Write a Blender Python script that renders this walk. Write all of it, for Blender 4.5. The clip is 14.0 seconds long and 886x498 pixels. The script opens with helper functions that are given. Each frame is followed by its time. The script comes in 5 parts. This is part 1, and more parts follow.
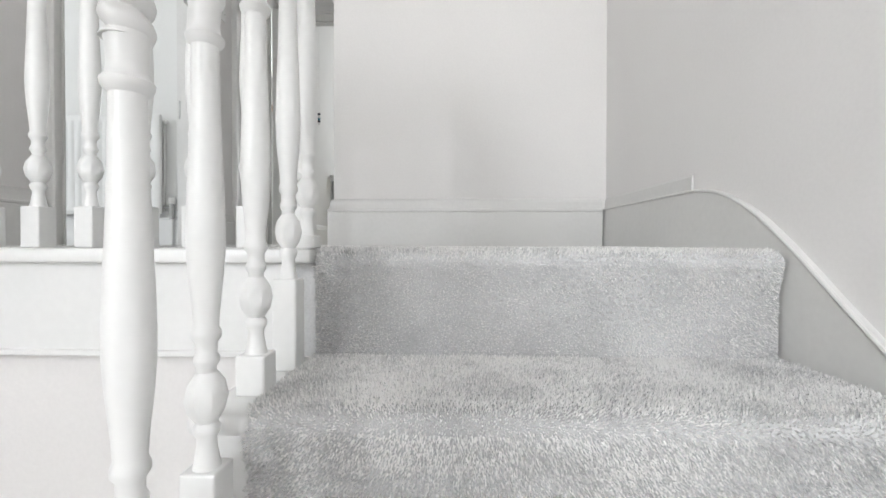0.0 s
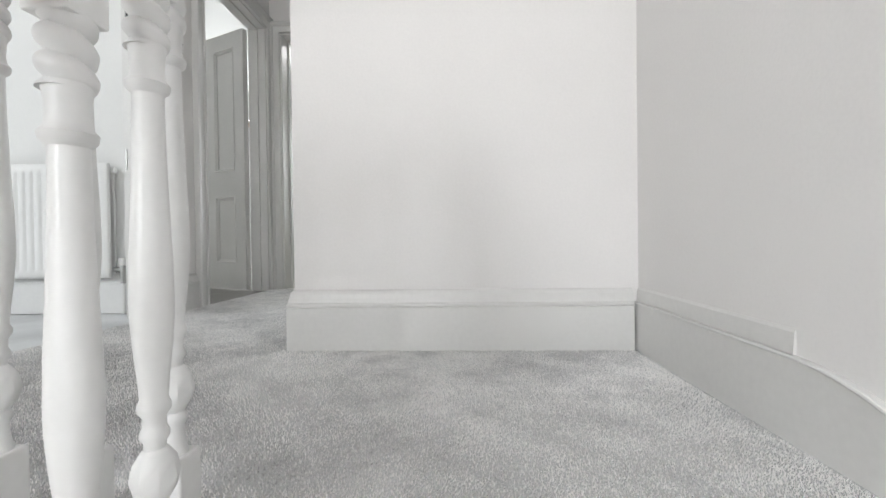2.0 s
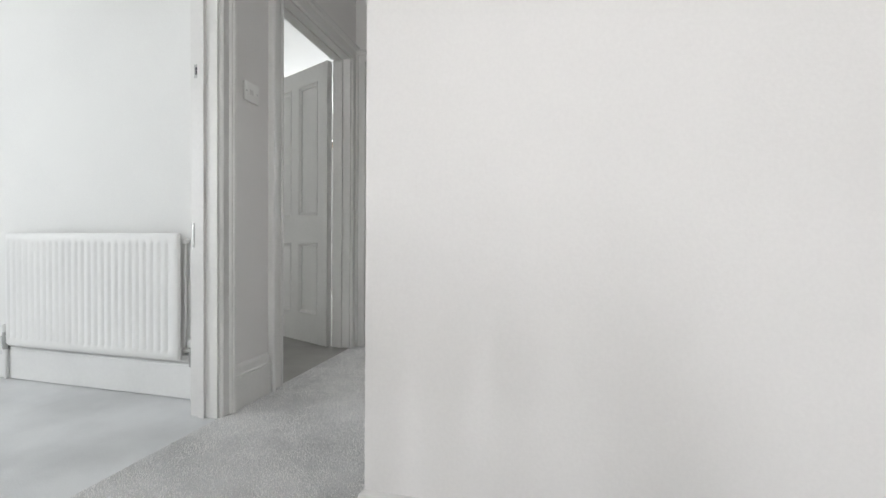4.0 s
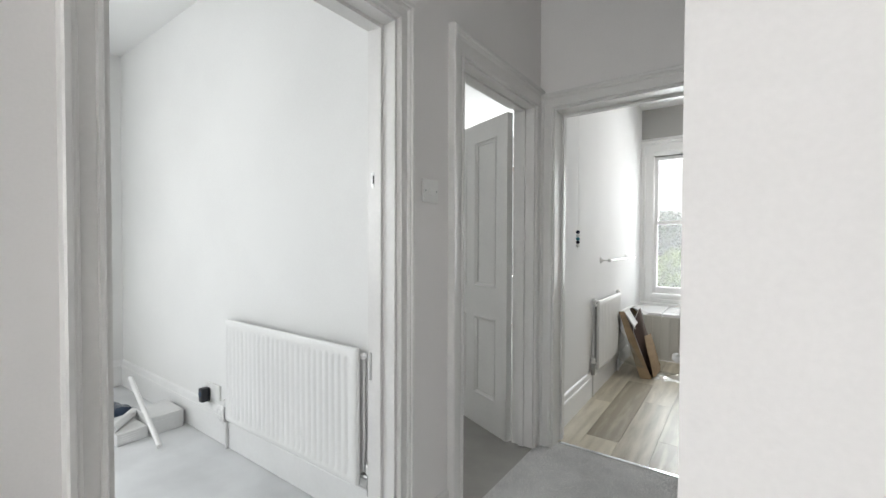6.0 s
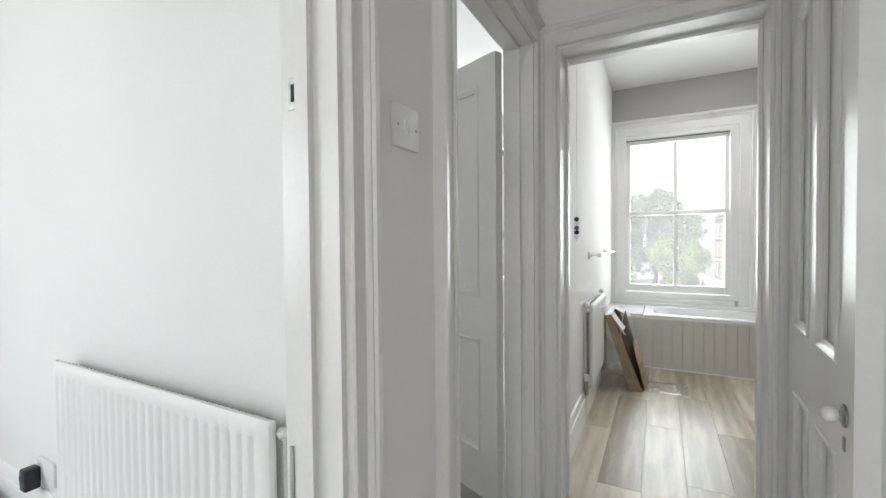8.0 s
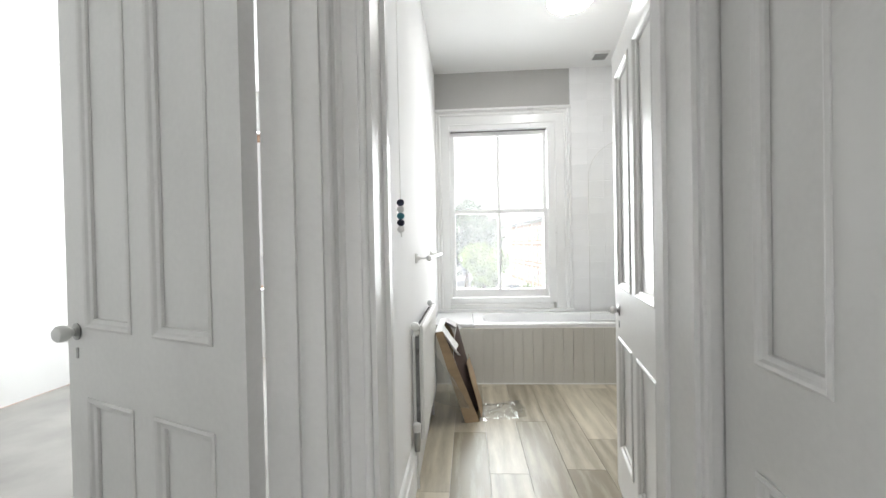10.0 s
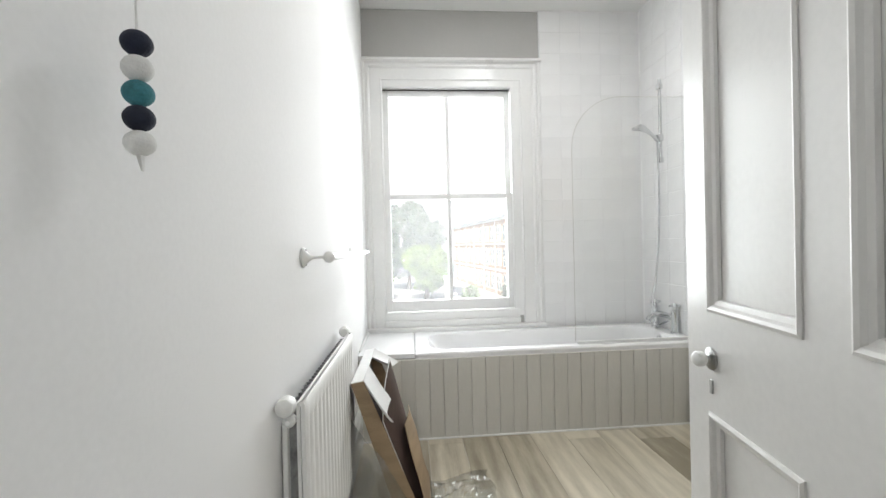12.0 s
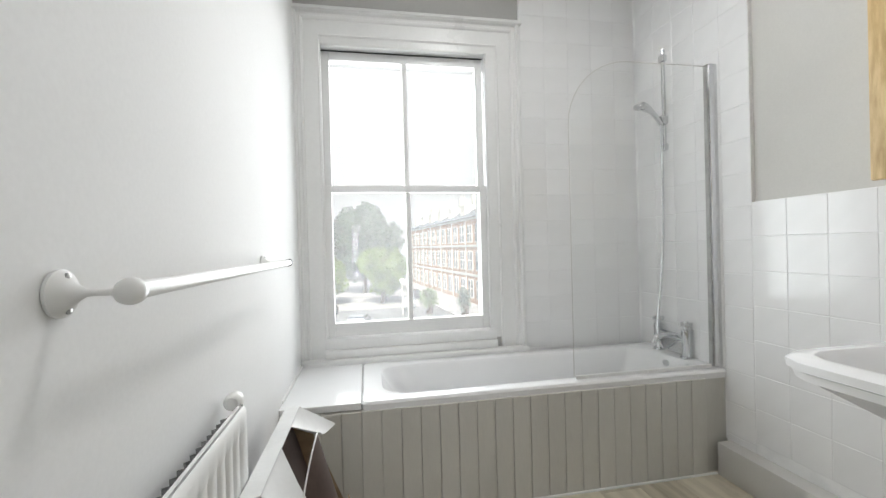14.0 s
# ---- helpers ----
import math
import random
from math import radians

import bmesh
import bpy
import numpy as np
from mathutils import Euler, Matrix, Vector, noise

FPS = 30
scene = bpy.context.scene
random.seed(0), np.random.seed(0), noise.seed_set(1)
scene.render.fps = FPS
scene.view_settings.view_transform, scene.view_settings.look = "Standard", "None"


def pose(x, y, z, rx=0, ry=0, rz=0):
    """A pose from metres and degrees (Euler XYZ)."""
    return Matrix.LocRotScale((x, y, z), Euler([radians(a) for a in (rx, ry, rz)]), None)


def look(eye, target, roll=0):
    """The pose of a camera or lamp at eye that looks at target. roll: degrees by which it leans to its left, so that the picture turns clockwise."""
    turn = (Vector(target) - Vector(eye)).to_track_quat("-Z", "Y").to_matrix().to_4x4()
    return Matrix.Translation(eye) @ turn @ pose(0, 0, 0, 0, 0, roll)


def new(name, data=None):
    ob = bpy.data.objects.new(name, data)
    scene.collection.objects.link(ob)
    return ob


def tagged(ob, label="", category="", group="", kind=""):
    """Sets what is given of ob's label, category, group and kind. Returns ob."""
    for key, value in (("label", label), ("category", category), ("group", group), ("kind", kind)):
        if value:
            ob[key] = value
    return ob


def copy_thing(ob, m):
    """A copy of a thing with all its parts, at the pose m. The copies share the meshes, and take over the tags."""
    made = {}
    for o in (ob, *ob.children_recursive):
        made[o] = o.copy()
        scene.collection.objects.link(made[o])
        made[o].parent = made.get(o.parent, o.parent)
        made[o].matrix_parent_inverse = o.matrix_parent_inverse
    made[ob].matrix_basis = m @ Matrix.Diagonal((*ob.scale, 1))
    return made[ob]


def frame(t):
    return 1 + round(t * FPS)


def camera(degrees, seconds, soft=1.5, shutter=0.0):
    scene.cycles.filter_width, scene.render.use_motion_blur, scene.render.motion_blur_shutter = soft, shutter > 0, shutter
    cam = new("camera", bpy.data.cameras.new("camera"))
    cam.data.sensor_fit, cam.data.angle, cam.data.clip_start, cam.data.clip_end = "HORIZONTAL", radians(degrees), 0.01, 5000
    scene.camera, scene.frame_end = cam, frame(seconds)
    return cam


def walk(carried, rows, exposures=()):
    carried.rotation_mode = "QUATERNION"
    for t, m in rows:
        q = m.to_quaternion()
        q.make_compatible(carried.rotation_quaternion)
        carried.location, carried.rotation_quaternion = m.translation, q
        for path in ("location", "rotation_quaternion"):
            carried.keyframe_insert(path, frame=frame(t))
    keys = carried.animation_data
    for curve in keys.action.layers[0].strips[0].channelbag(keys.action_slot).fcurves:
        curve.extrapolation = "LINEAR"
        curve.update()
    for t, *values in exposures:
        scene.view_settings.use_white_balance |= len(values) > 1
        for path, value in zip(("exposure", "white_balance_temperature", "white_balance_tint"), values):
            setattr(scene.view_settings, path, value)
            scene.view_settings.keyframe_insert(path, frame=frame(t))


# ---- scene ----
cam = camera(94.1, 14.0)
PATH = [
    (0, (0.514, -1.624, 0.011), (0.447, 0.375, -0.012), 0.1),
    (0.5, (0.527, -1.563, 0.097), (0.445, 0.435, 0.086), 0.3),
    (1, (0.508, -1.441, 0.121), (0.442, 0.558, 0.111), 0.2),
    (1.5, (0.521, -1.348, 0.282), (0.435, 0.65, 0.26), -0.2),
    (2, (0.55, -1.278, 0.332), (0.468, 0.72, 0.31), -0.7),
    (2.5, (0.536, -1.219, 0.509), (0.403, 0.777, 0.498), -0.1),
    (2.7, (0.521, -1.163, 0.526), (0.351, 0.83, 0.515), 0.0),
    (4.8, (0.29, -0.623, 0.939), (-0.438, 1.239, 0.903), 0.3),
    (5, (0.261, -0.584, 0.99), (-0.54, 1.249, 0.955), 0.2),
    (5.5, (0.171, -0.49, 1.065), (-0.828, 1.242, 1.028), 0.3),
    (6, (0.067, -0.445, 1.205), (-1.103, 1.177, 1.167), 0.2),
    (6.5, (-0.049, -0.358, 1.186), (-1.319, 1.186, 1.149), 0.0),
    (7, (-0.228, -0.239, 1.163), (-1.479, 1.321, 1.127), -0.2),
    (7.5, (-0.349, -0.101, 1.147), (-1.478, 1.549, 1.11), -0.4),
    (8, (-0.435, 0.09, 1.166), (-1.366, 1.86, 1.123), -0.5),
    (8.5, (-0.521, 0.28, 1.162), (-1.212, 2.157, 1.122), -0.6),
    (9, (-0.606, 0.509, 1.156), (-1.072, 2.454, 1.112), -0.5),
    (9.2, (-0.604, 0.579, 1.149), (-0.982, 2.543, 1.107), -0.6),
    (11.3, (-0.582, 1.597, 1.079), (-0.502, 3.596, 1.065), -1.4),
    (11.5, (-0.593, 1.684, 1.072), (-0.487, 3.681, 1.054), -1.3),
    (12, (-0.576, 1.943, 1.077), (-0.423, 3.937, 1.058), -1.4),
    (12.2, (-0.58, 2.034, 1.077), (-0.407, 4.027, 1.068), -1.3),
    (12.5, (-0.576, 2.187, 1.098), (-0.374, 4.176, 1.08), -1.4),
    (13, (-0.566, 2.427, 1.107), (-0.317, 4.411, 1.087), -1.4),
    (13.5, (-0.556, 2.547, 1.092), (-0.246, 4.523, 1.075), -1.5),
    (14, (-0.532, 2.561, 1.094), (-0.171, 4.528, 1.081), -1.5),
]
EXPOSURES = [(0.0, 0.22), (2.5, 0.27), (5.0, 0.14), (5.5, 0.12), (6.5, 0.34), (7.5, 0.28), (8.5, 0.40), (9.0, 0.55), (11.5, 0.62), (12.5, 0.38), (14.0, 0.16)]
walk(cam, [(t, look(eye, target, roll)) for t, eye, target, roll in PATH], EXPOSURES)

# ---- world, sun, window light and added stairwell fill ----
world = bpy.data.worlds.new("sky")
scene.world = world
world.use_nodes = True
wn = world.node_tree.nodes
sky = wn.new("ShaderNodeTexSky")
sky.sky_type, sky.sun_disc = "NISHITA", False
sky.sun_elevation, sky.sun_rotation = radians(48), radians(188)
sky.air_density, sky.dust_density = 1.0, 2.5
world.node_tree.links.new(sky.outputs[0], wn["Background"].inputs[0])
wn["Background"].inputs[1].default_value = 0.15
sun = new("sun", bpy.data.lights.new("sun", "SUN"))
sun.data.energy, sun.data.angle, sun.data.color = 5.0, radians(0.5), (1.0, 0.95, 0.88)
sun.matrix_world = look((-1.4, -7.4, 8.0), (0, 0, 0))


def opening_light(name, eye, target, w, h, energy, spread=180):
    """Daylight standing in an opening; the stairwell's two openings are added, unseen."""
    la = new(name, bpy.data.lights.new(name, "AREA"))
    la.data.shape, la.data.size, la.data.size_y, la.data.energy = "RECTANGLE", w, h, energy
    la.data.color, la.data.spread = (0.95, 0.98, 1.0), radians(spread)
    la.matrix_world = look(eye, target)
    return la


opening_light("daylight_bathroom", (-0.297, 5.08, 1.41), (0.3, 0, 1.15), 0.92, 1.56, 20, 130)
opening_light("daylight_bedroom", (-4.16, -1.6, 1.55), (0, -1.2, 1.2), 1.3, 1.6, 52)
opening_light("daylight_back_room", (-2.6, 5.10, 1.5), (-2.6, 0, 1.2), 1.3, 1.6, 58)
# fill lamps in two added, unseen stairwell openings, to brighten the stairs
opening_light("daylight_stairs", (0.1, -5.10, 1.4), (0.1, 0, 0.6), 1.5, 1.9, 28)
opening_light("daylight_stair_side", (-1.0, -4.1, 1.0), (1.1, -3.2, 0.8), 1.1, 1.5, 74)

# ---- materials ----


def mat(name, base, rough=0.5, metal=0.0, var=0.06, scale=3.0, fine=60.0, bump=0.05, dist=0.002, tone=None, spec=0.5, rand=0.0, stretch=None):
    """A painted or plain surface: two scales of colour variation and fine relief."""
    m = bpy.data.materials.new(name)
    m.use_nodes = True
    nt = m.node_tree
    b = nt.nodes["Principled BSDF"]
    b.inputs["Roughness"].default_value, b.inputs["Metallic"].default_value = rough, metal
    b.inputs["Specular IOR Level"].default_value = spec
    tc = nt.nodes.new("ShaderNodeTexCoord")
    src = tc.outputs["Object"]
    if stretch:
        mp = nt.nodes.new("ShaderNodeMapping")
        mp.inputs["Scale"].default_value = stretch
        nt.links.new(src, mp.inputs[0])
        src = mp.outputs[0]
    n1, n2 = nt.nodes.new("ShaderNodeTexNoise"), nt.nodes.new("ShaderNodeTexNoise")
    for n, s, d in ((n1, scale, 4), (n2, fine, 3)):
        n.inputs["Scale"].default_value, n.inputs["Detail"].default_value = s, d
        nt.links.new(src, n.inputs["Vector"])
    mix = nt.nodes.new("ShaderNodeMix")
    mix.data_type = "RGBA"
    tone = tone or tuple(c * (1 - 2.2 * var) for c in base)
    mix.inputs["A"].default_value, mix.inputs["B"].default_value = (*tone, 1), (*[min(0.95, c * (1 + 0.4 * var)) for c in base], 1)
    add = nt.nodes.new("ShaderNodeMath")
    add.operation = "MULTIPLY_ADD"
    nt.links.new(n2.outputs["Fac"], add.inputs[0])
    add.inputs[1].default_value = 0.35
    ramp = nt.nodes.new("ShaderNodeMapRange")
    ramp.inputs["From Min"].default_value, ramp.inputs["From Max"].default_value = 0.42, 0.8
    nt.links.new(n1.outputs["Fac"], add.inputs[2])
    nt.links.new(add.outputs[0], ramp.inputs["Value"])
    out = ramp.outputs[0]
    if rand:
        oi = nt.nodes.new("ShaderNodeObjectInfo")
        ra = nt.nodes.new("ShaderNodeMath")
        ra.operation = "MULTIPLY_ADD"
        nt.links.new(oi.outputs["Random"], ra.inputs[0])
        ra.inputs[1].default_value = rand
        sb = nt.nodes.new("ShaderNodeMath")
        sb.operation = "MULTIPLY"
        sb.inputs[1].default_value = 1 - rand
        nt.links.new(out, sb.inputs[0])
        nt.links.new(sb.outputs[0], ra.inputs[2])
        out = ra.outputs[0]
    nt.links.new(out, mix.inputs["Factor"])
    nt.links.new(mix.outputs["Result"], b.inputs["Base Color"])
    rr = nt.nodes.new("ShaderNodeMapRange")
    rr.inputs["To Min"].default_value, rr.inputs["To Max"].default_value = max(0.02, rough - 0.08), min(1, rough + 0.08)
    nt.links.new(n1.outputs["Fac"], rr.inputs["Value"])
    nt.links.new(rr.outputs[0], b.inputs["Roughness"])
    if bump:
        bp = nt.nodes.new("ShaderNodeBump")
        bp.inputs["Strength"].default_value, bp.inputs["Distance"].default_value = bump, dist
        nt.links.new(n2.outputs["Fac"], bp.inputs["Height"])
        nt.links.new(bp.outputs[0], b.inputs["Normal"])
    return m


WALL = mat("wall_paint", (0.795, 0.778, 0.765), 0.75, var=0.03, scale=1.2, fine=180, bump=0.12, dist=0.0015)
WALL_STAIR = mat("stair_wall_paint", (0.805, 0.787, 0.775), 0.7, var=0.03, scale=0.9, fine=140, bump=0.15, dist=0.0015)
WALL_BATH = mat("bathroom_paint", (0.83, 0.83, 0.825), 0.78, var=0.03, scale=1.0, fine=120, bump=0.1, dist=0.0015, spec=0.3)
WALL_BED = mat("bedroom_paint", (0.80, 0.80, 0.785), 0.75, var=0.03, scale=1.0, fine=180, bump=0.1, dist=0.0015)
CEIL = mat("ceiling_paint", (0.86, 0.86, 0.85), 0.85, var=0.02, scale=1.0, fine=150, bump=0.1)
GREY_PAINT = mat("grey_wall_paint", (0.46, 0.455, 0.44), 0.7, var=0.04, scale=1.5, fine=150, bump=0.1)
TAUPE_PAINT = mat("pale_taupe_paint", (0.60, 0.59, 0.56), 0.6, var=0.04, scale=1.5, fine=150, bump=0.1)
WOOD_PAINT = mat("grey_white_woodwork", (0.72, 0.712, 0.695), 0.32, var=0.04, scale=2.0, fine=70, bump=0.06, dist=0.001)
WHITE_PAINT = mat("white_gloss_woodwork", (0.80, 0.80, 0.79), 0.3, var=0.03, scale=2.5, fine=60, bump=0.05, dist=0.001)
PANEL_PAINT = mat("stone_grey_boards", (0.60, 0.585, 0.54), 0.5, var=0.06, scale=2.0, fine=50, bump=0.08, stretch=(4, 4, 0.6), rand=0.25)
ENAMEL = mat("white_enamel", (0.82, 0.82, 0.82), 0.12, var=0.015, scale=2.0, fine=20, bump=0.0)
RAD_PAINT = mat("radiator_enamel", (0.80, 0.80, 0.785), 0.5, var=0.02, scale=3.0, fine=40, bump=0.02)
DUSTY = mat("dusty_grey_steel", (0.34, 0.34, 0.335), 0.8, var=0.2, scale=30, fine=120, bump=0.1)
TILE = mat("white_glazed_tile", (0.85, 0.85, 0.85), 0.1, var=0.03, scale=4, fine=8, bump=0.04, dist=0.002, rand=0.5)
GROUT = mat("grout", (0.84, 0.84, 0.835), 0.9, var=0.08, scale=8, fine=200, bump=0.1)
CHROME = mat("chrome", (0.72, 0.73, 0.74), 0.12, 1.0, var=0.05, scale=5, fine=60, bump=0.0)
STEEL = mat("dull_steel", (0.42, 0.42, 0.41), 0.35, 1.0, var=0.1, scale=20, fine=100, bump=0.05)
# near-black colour that stands for shade inside gaps, holes and the cupboard
SHADE_BLACK = mat("painted_shade_black", (0.03, 0.03, 0.035), 0.9, var=0.1)
NAVY = mat("navy_felt", (0.012, 0.017, 0.035), 0.85, var=0.2, scale=60, fine=400, bump=0.4)
TEAL = mat("teal_felt", (0.05, 0.21, 0.25), 0.85, var=0.2, scale=60, fine=400, bump=0.4)
FELT = mat("white_felt", (0.74, 0.74, 0.72), 0.9, var=0.06, scale=60, fine=400, bump=0.4)
CARD = mat("brown_cardboard", (0.34, 0.245, 0.15), 0.8, var=0.12, scale=6, fine=90, bump=0.1, stretch=(1, 1, 4))
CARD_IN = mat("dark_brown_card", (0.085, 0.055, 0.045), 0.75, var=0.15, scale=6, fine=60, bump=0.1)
PAPER = mat("white_card", (0.76, 0.76, 0.75), 0.6, var=0.04, scale=5, fine=60, bump=0.05)
PLASTIC = mat("white_plastic", (0.80, 0.80, 0.78), 0.3, var=0.02, scale=6, fine=50, bump=0.0)
BLACK = mat("black_plastic", (0.012, 0.013, 0.018), 0.35, var=0.1, scale=10)
BLUE_CLOTH = mat("dark_blue_cloth", (0.05, 0.075, 0.12), 0.8, var=0.2, scale=14, fine=120, bump=0.3)
SEAL = mat("sealant", (0.78, 0.78, 0.76), 0.4, var=0.05, scale=15)


def wood(name, c0, c1, rough, stretch, rand=0.0, ring=9.0):
    """Wood with long grain: wavy bands pulled out along one axis, and fine streaks."""
    m = bpy.data.materials.new(name)
    m.use_nodes = True
    nt = m.node_tree
    b = nt.nodes["Principled BSDF"]
    tc, mp = nt.nodes.new("ShaderNodeTexCoord"), nt.nodes.new("ShaderNodeMapping")
    mp.inputs["Scale"].default_value = stretch
    oi = nt.nodes.new("ShaderNodeObjectInfo")
    off = nt.nodes.new("ShaderNodeVectorMath")
    off.operation = "MULTIPLY_ADD"
    nt.links.new(oi.outputs["Random"], off.inputs[0])
    off.inputs[1].default_value = (37, 23, 51) if rand else (0, 0, 0)
    nt.links.new(tc.outputs["Object"], off.inputs[2])
    nt.links.new(off.outputs[0], mp.inputs[0])
    wv, n1, n2 = nt.nodes.new("ShaderNodeTexWave"), nt.nodes.new("ShaderNodeTexNoise"), nt.nodes.new("ShaderNodeTexNoise")
    wv.inputs["Scale"].default_value, wv.inputs["Distortion"].default_value, wv.inputs["Detail"].default_value = ring, 9, 3
    n1.inputs["Scale"].default_value, n2.inputs["Scale"].default_value = 5, 45
    n1.inputs["Detail"].default_value = 6
    for n in (wv, n1, n2):
        nt.links.new(mp.outputs[0], n.inputs["Vector"])
    a = nt.nodes.new("ShaderNodeMath")
    a.operation = "MULTIPLY_ADD"
    nt.links.new(wv.outputs["Fac"], a.inputs[0])
    a.inputs[1].default_value = 0.22
    nt.links.new(n1.outputs["Fac"], a.inputs[2])
    a2 = nt.nodes.new("ShaderNodeMath")
    a2.operation = "MULTIPLY_ADD"
    nt.links.new(n2.outputs["Fac"], a2.inputs[0])
    a2.inputs[1].default_value = 0.25
    nt.links.new(a.outputs[0], a2.inputs[2])
    a3 = nt.nodes.new("ShaderNodeMath")
    a3.operation = "MULTIPLY_ADD"
    nt.links.new(oi.outputs["Random"], a3.inputs[0])
    a3.inputs[1].default_value = rand
    nt.links.new(a2.outputs[0], a3.inputs[2])
    rp = nt.nodes.new("ShaderNodeMapRange")
    rp.inputs["From Min"].default_value, rp.inputs["From Max"].default_value = 0.45 + 0.3 * rand, 0.95 + 0.7 * rand
    nt.links.new(a3.outputs[0], rp.inputs["Value"])
    mix = nt.nodes.new("ShaderNodeMix")
    mix.data_type = "RGBA"
    mix.inputs["A"].default_value, mix.inputs["B"].default_value = (*c0, 1), (*c1, 1)
    nt.links.new(rp.outputs[0], mix.inputs["Factor"])
    nt.links.new(mix.outputs["Result"], b.inputs["Base Color"])
    b.inputs["Roughness"].default_value = rough
    bp = nt.nodes.new("ShaderNodeBump")
    bp.inputs["Strength"].default_value, bp.inputs["Distance"].default_value = 0.12, 0.001
    nt.links.new(a2.outputs[0], bp.inputs["Height"])
    nt.links.new(bp.outputs[0], b.inputs["Normal"])
    return m


PLANK = wood("oak_vinyl_plank", (0.25, 0.215, 0.15), (0.62, 0.565, 0.45), 0.36, (5, 0.6, 5), rand=0.85, ring=0.8)
PLANK.node_tree.nodes["Principled BSDF"].inputs["Specular IOR Level"].default_value = 0.8
RAIL_WOOD = wood("stripped_pine_rail", (0.095, 0.05, 0.021), (0.235, 0.14, 0.07), 0.45, (22, 2, 22), ring=0.7)
PINE = wood("honey_pine", (0.44, 0.29, 0.12), (0.66, 0.49, 0.25), 0.45, (14, 14, 2.2), ring=2.0)


def carpet_material():
    m = bpy.data.materials.new("grey_carpet")
    m.use_nodes = True
    nt = m.node_tree
    b = nt.nodes["Principled BSDF"]
    b.inputs["Roughness"].default_value = 1.0
    b.inputs["Specular IOR Level"].default_value = 0.1
    b.inputs["Sheen Weight"].default_value = 0.15
    tc = nt.nodes.new("ShaderNodeTexCoord")
    vals = []
    for s, d in ((320, 2), (2.6, 4), (11, 3)):
        n = nt.nodes.new("ShaderNodeTexNoise")
        n.inputs["Scale"].default_value, n.inputs["Detail"].default_value = s, d
        nt.links.new(tc.outputs["Object"], n.inputs["Vector"])
        vals.append(n)
    a = nt.nodes.new("ShaderNodeMath")
    a.operation = "MULTIPLY_ADD"
    nt.links.new(vals[1].outputs["Fac"], a.inputs[0])
    a.inputs[1].default_value = 1.3
    nt.links.new(vals[0].outputs["Fac"], a.inputs[2])
    a2 = nt.nodes.new("ShaderNodeMath")
    a2.operation = "MULTIPLY_ADD"
    nt.links.new(vals[2].outputs["Fac"], a2.inputs[0])
    a2.inputs[1].default_value = 1.15
    nt.links.new(a.outputs[0], a2.inputs[2])
    gi = nt.nodes.new("ShaderNodeNewGeometry")
    a3 = nt.nodes.new("ShaderNodeMath")
    a3.operation = "MULTIPLY_ADD"
    nt.links.new(gi.outputs["Random Per Island"], a3.inputs[0])
    a3.inputs[1].default_value = 0.55
    nt.links.new(a2.outputs[0], a3.inputs[2])
    rp = nt.nodes.new("ShaderNodeMapRange")
    rp.inputs["From Min"].default_value, rp.inputs["From Max"].default_value = 1.35, 2.25
    nt.links.new(a3.outputs[0], rp.inputs["Value"])
    mix = nt.nodes.new("ShaderNodeMix")
    mix.data_type = "RGBA"
    mix.inputs["A"].default_value, mix.inputs["B"].default_value = (0.42, 0.42, 0.42, 1), (0.98, 0.97, 0.95, 1)
    nt.links.new(rp.outputs[0], mix.inputs["Factor"])
    nt.links.new(mix.outputs["Result"], b.inputs["Base Color"])
    bp = nt.nodes.new("ShaderNodeBump")
    bp.inputs["Strength"].default_value, bp.inputs["Distance"].default_value = 0.6, 0.004
    nt.links.new(vals[0].outputs["Fac"], bp.inputs["Height"])
    nt.links.new(bp.outputs[0], b.inputs["Normal"])
    return m


CARPET = carpet_material()
BED_CARPET = mat("bedroom_carpet", (0.72, 0.73, 0.735), 1.0, var=0.1, scale=2.5, fine=240, bump=0.6, dist=0.003)
BACK_CARPET = mat("back_room_carpet", (0.40, 0.39, 0.37), 1.0, var=0.12, scale=2.5, fine=240, bump=0.6, dist=0.003)
# toned darker than the tufts, so gaps between them read as shaded
CARPET_BACK = mat("carpet_backing", (0.66, 0.66, 0.66), 1.0, var=0.15, scale=3, fine=220, bump=0.5, dist=0.003)


def glass_material(name="clear_glass", tint=(0.97, 0.985, 0.98), gloss=0.035):
    m = bpy.data.materials.new(name)
    m.use_nodes = True
    nt = m.node_tree
    nt.nodes.clear()
    o, tr, gl, mx, lw, pw, ml = [nt.nodes.new("ShaderNode" + k) for k in ("OutputMaterial", "BsdfTransparent", "BsdfGlossy", "MixShader", "LayerWeight", "Math", "Math")]
    tr.inputs[0].default_value = (*tint, 1)
    gl.inputs["Roughness"].default_value = 0.02
    pw.operation, ml.operation = "POWER", "MULTIPLY_ADD"
    nt.links.new(lw.outputs["Facing"], pw.inputs[0])
    pw.inputs[1].default_value = 4.0
    nt.links.new(pw.outputs[0], ml.inputs[0])
    ml.inputs[1].default_value, ml.inputs[2].default_value = 0.55, gloss
    nt.links.new(ml.outputs[0], mx.inputs[0])
    nt.links.new(tr.outputs[0], mx.inputs[1])
    nt.links.new(gl.outputs[0], mx.inputs[2])
    nt.links.new(mx.outputs[0], o.inputs[0])
    return m


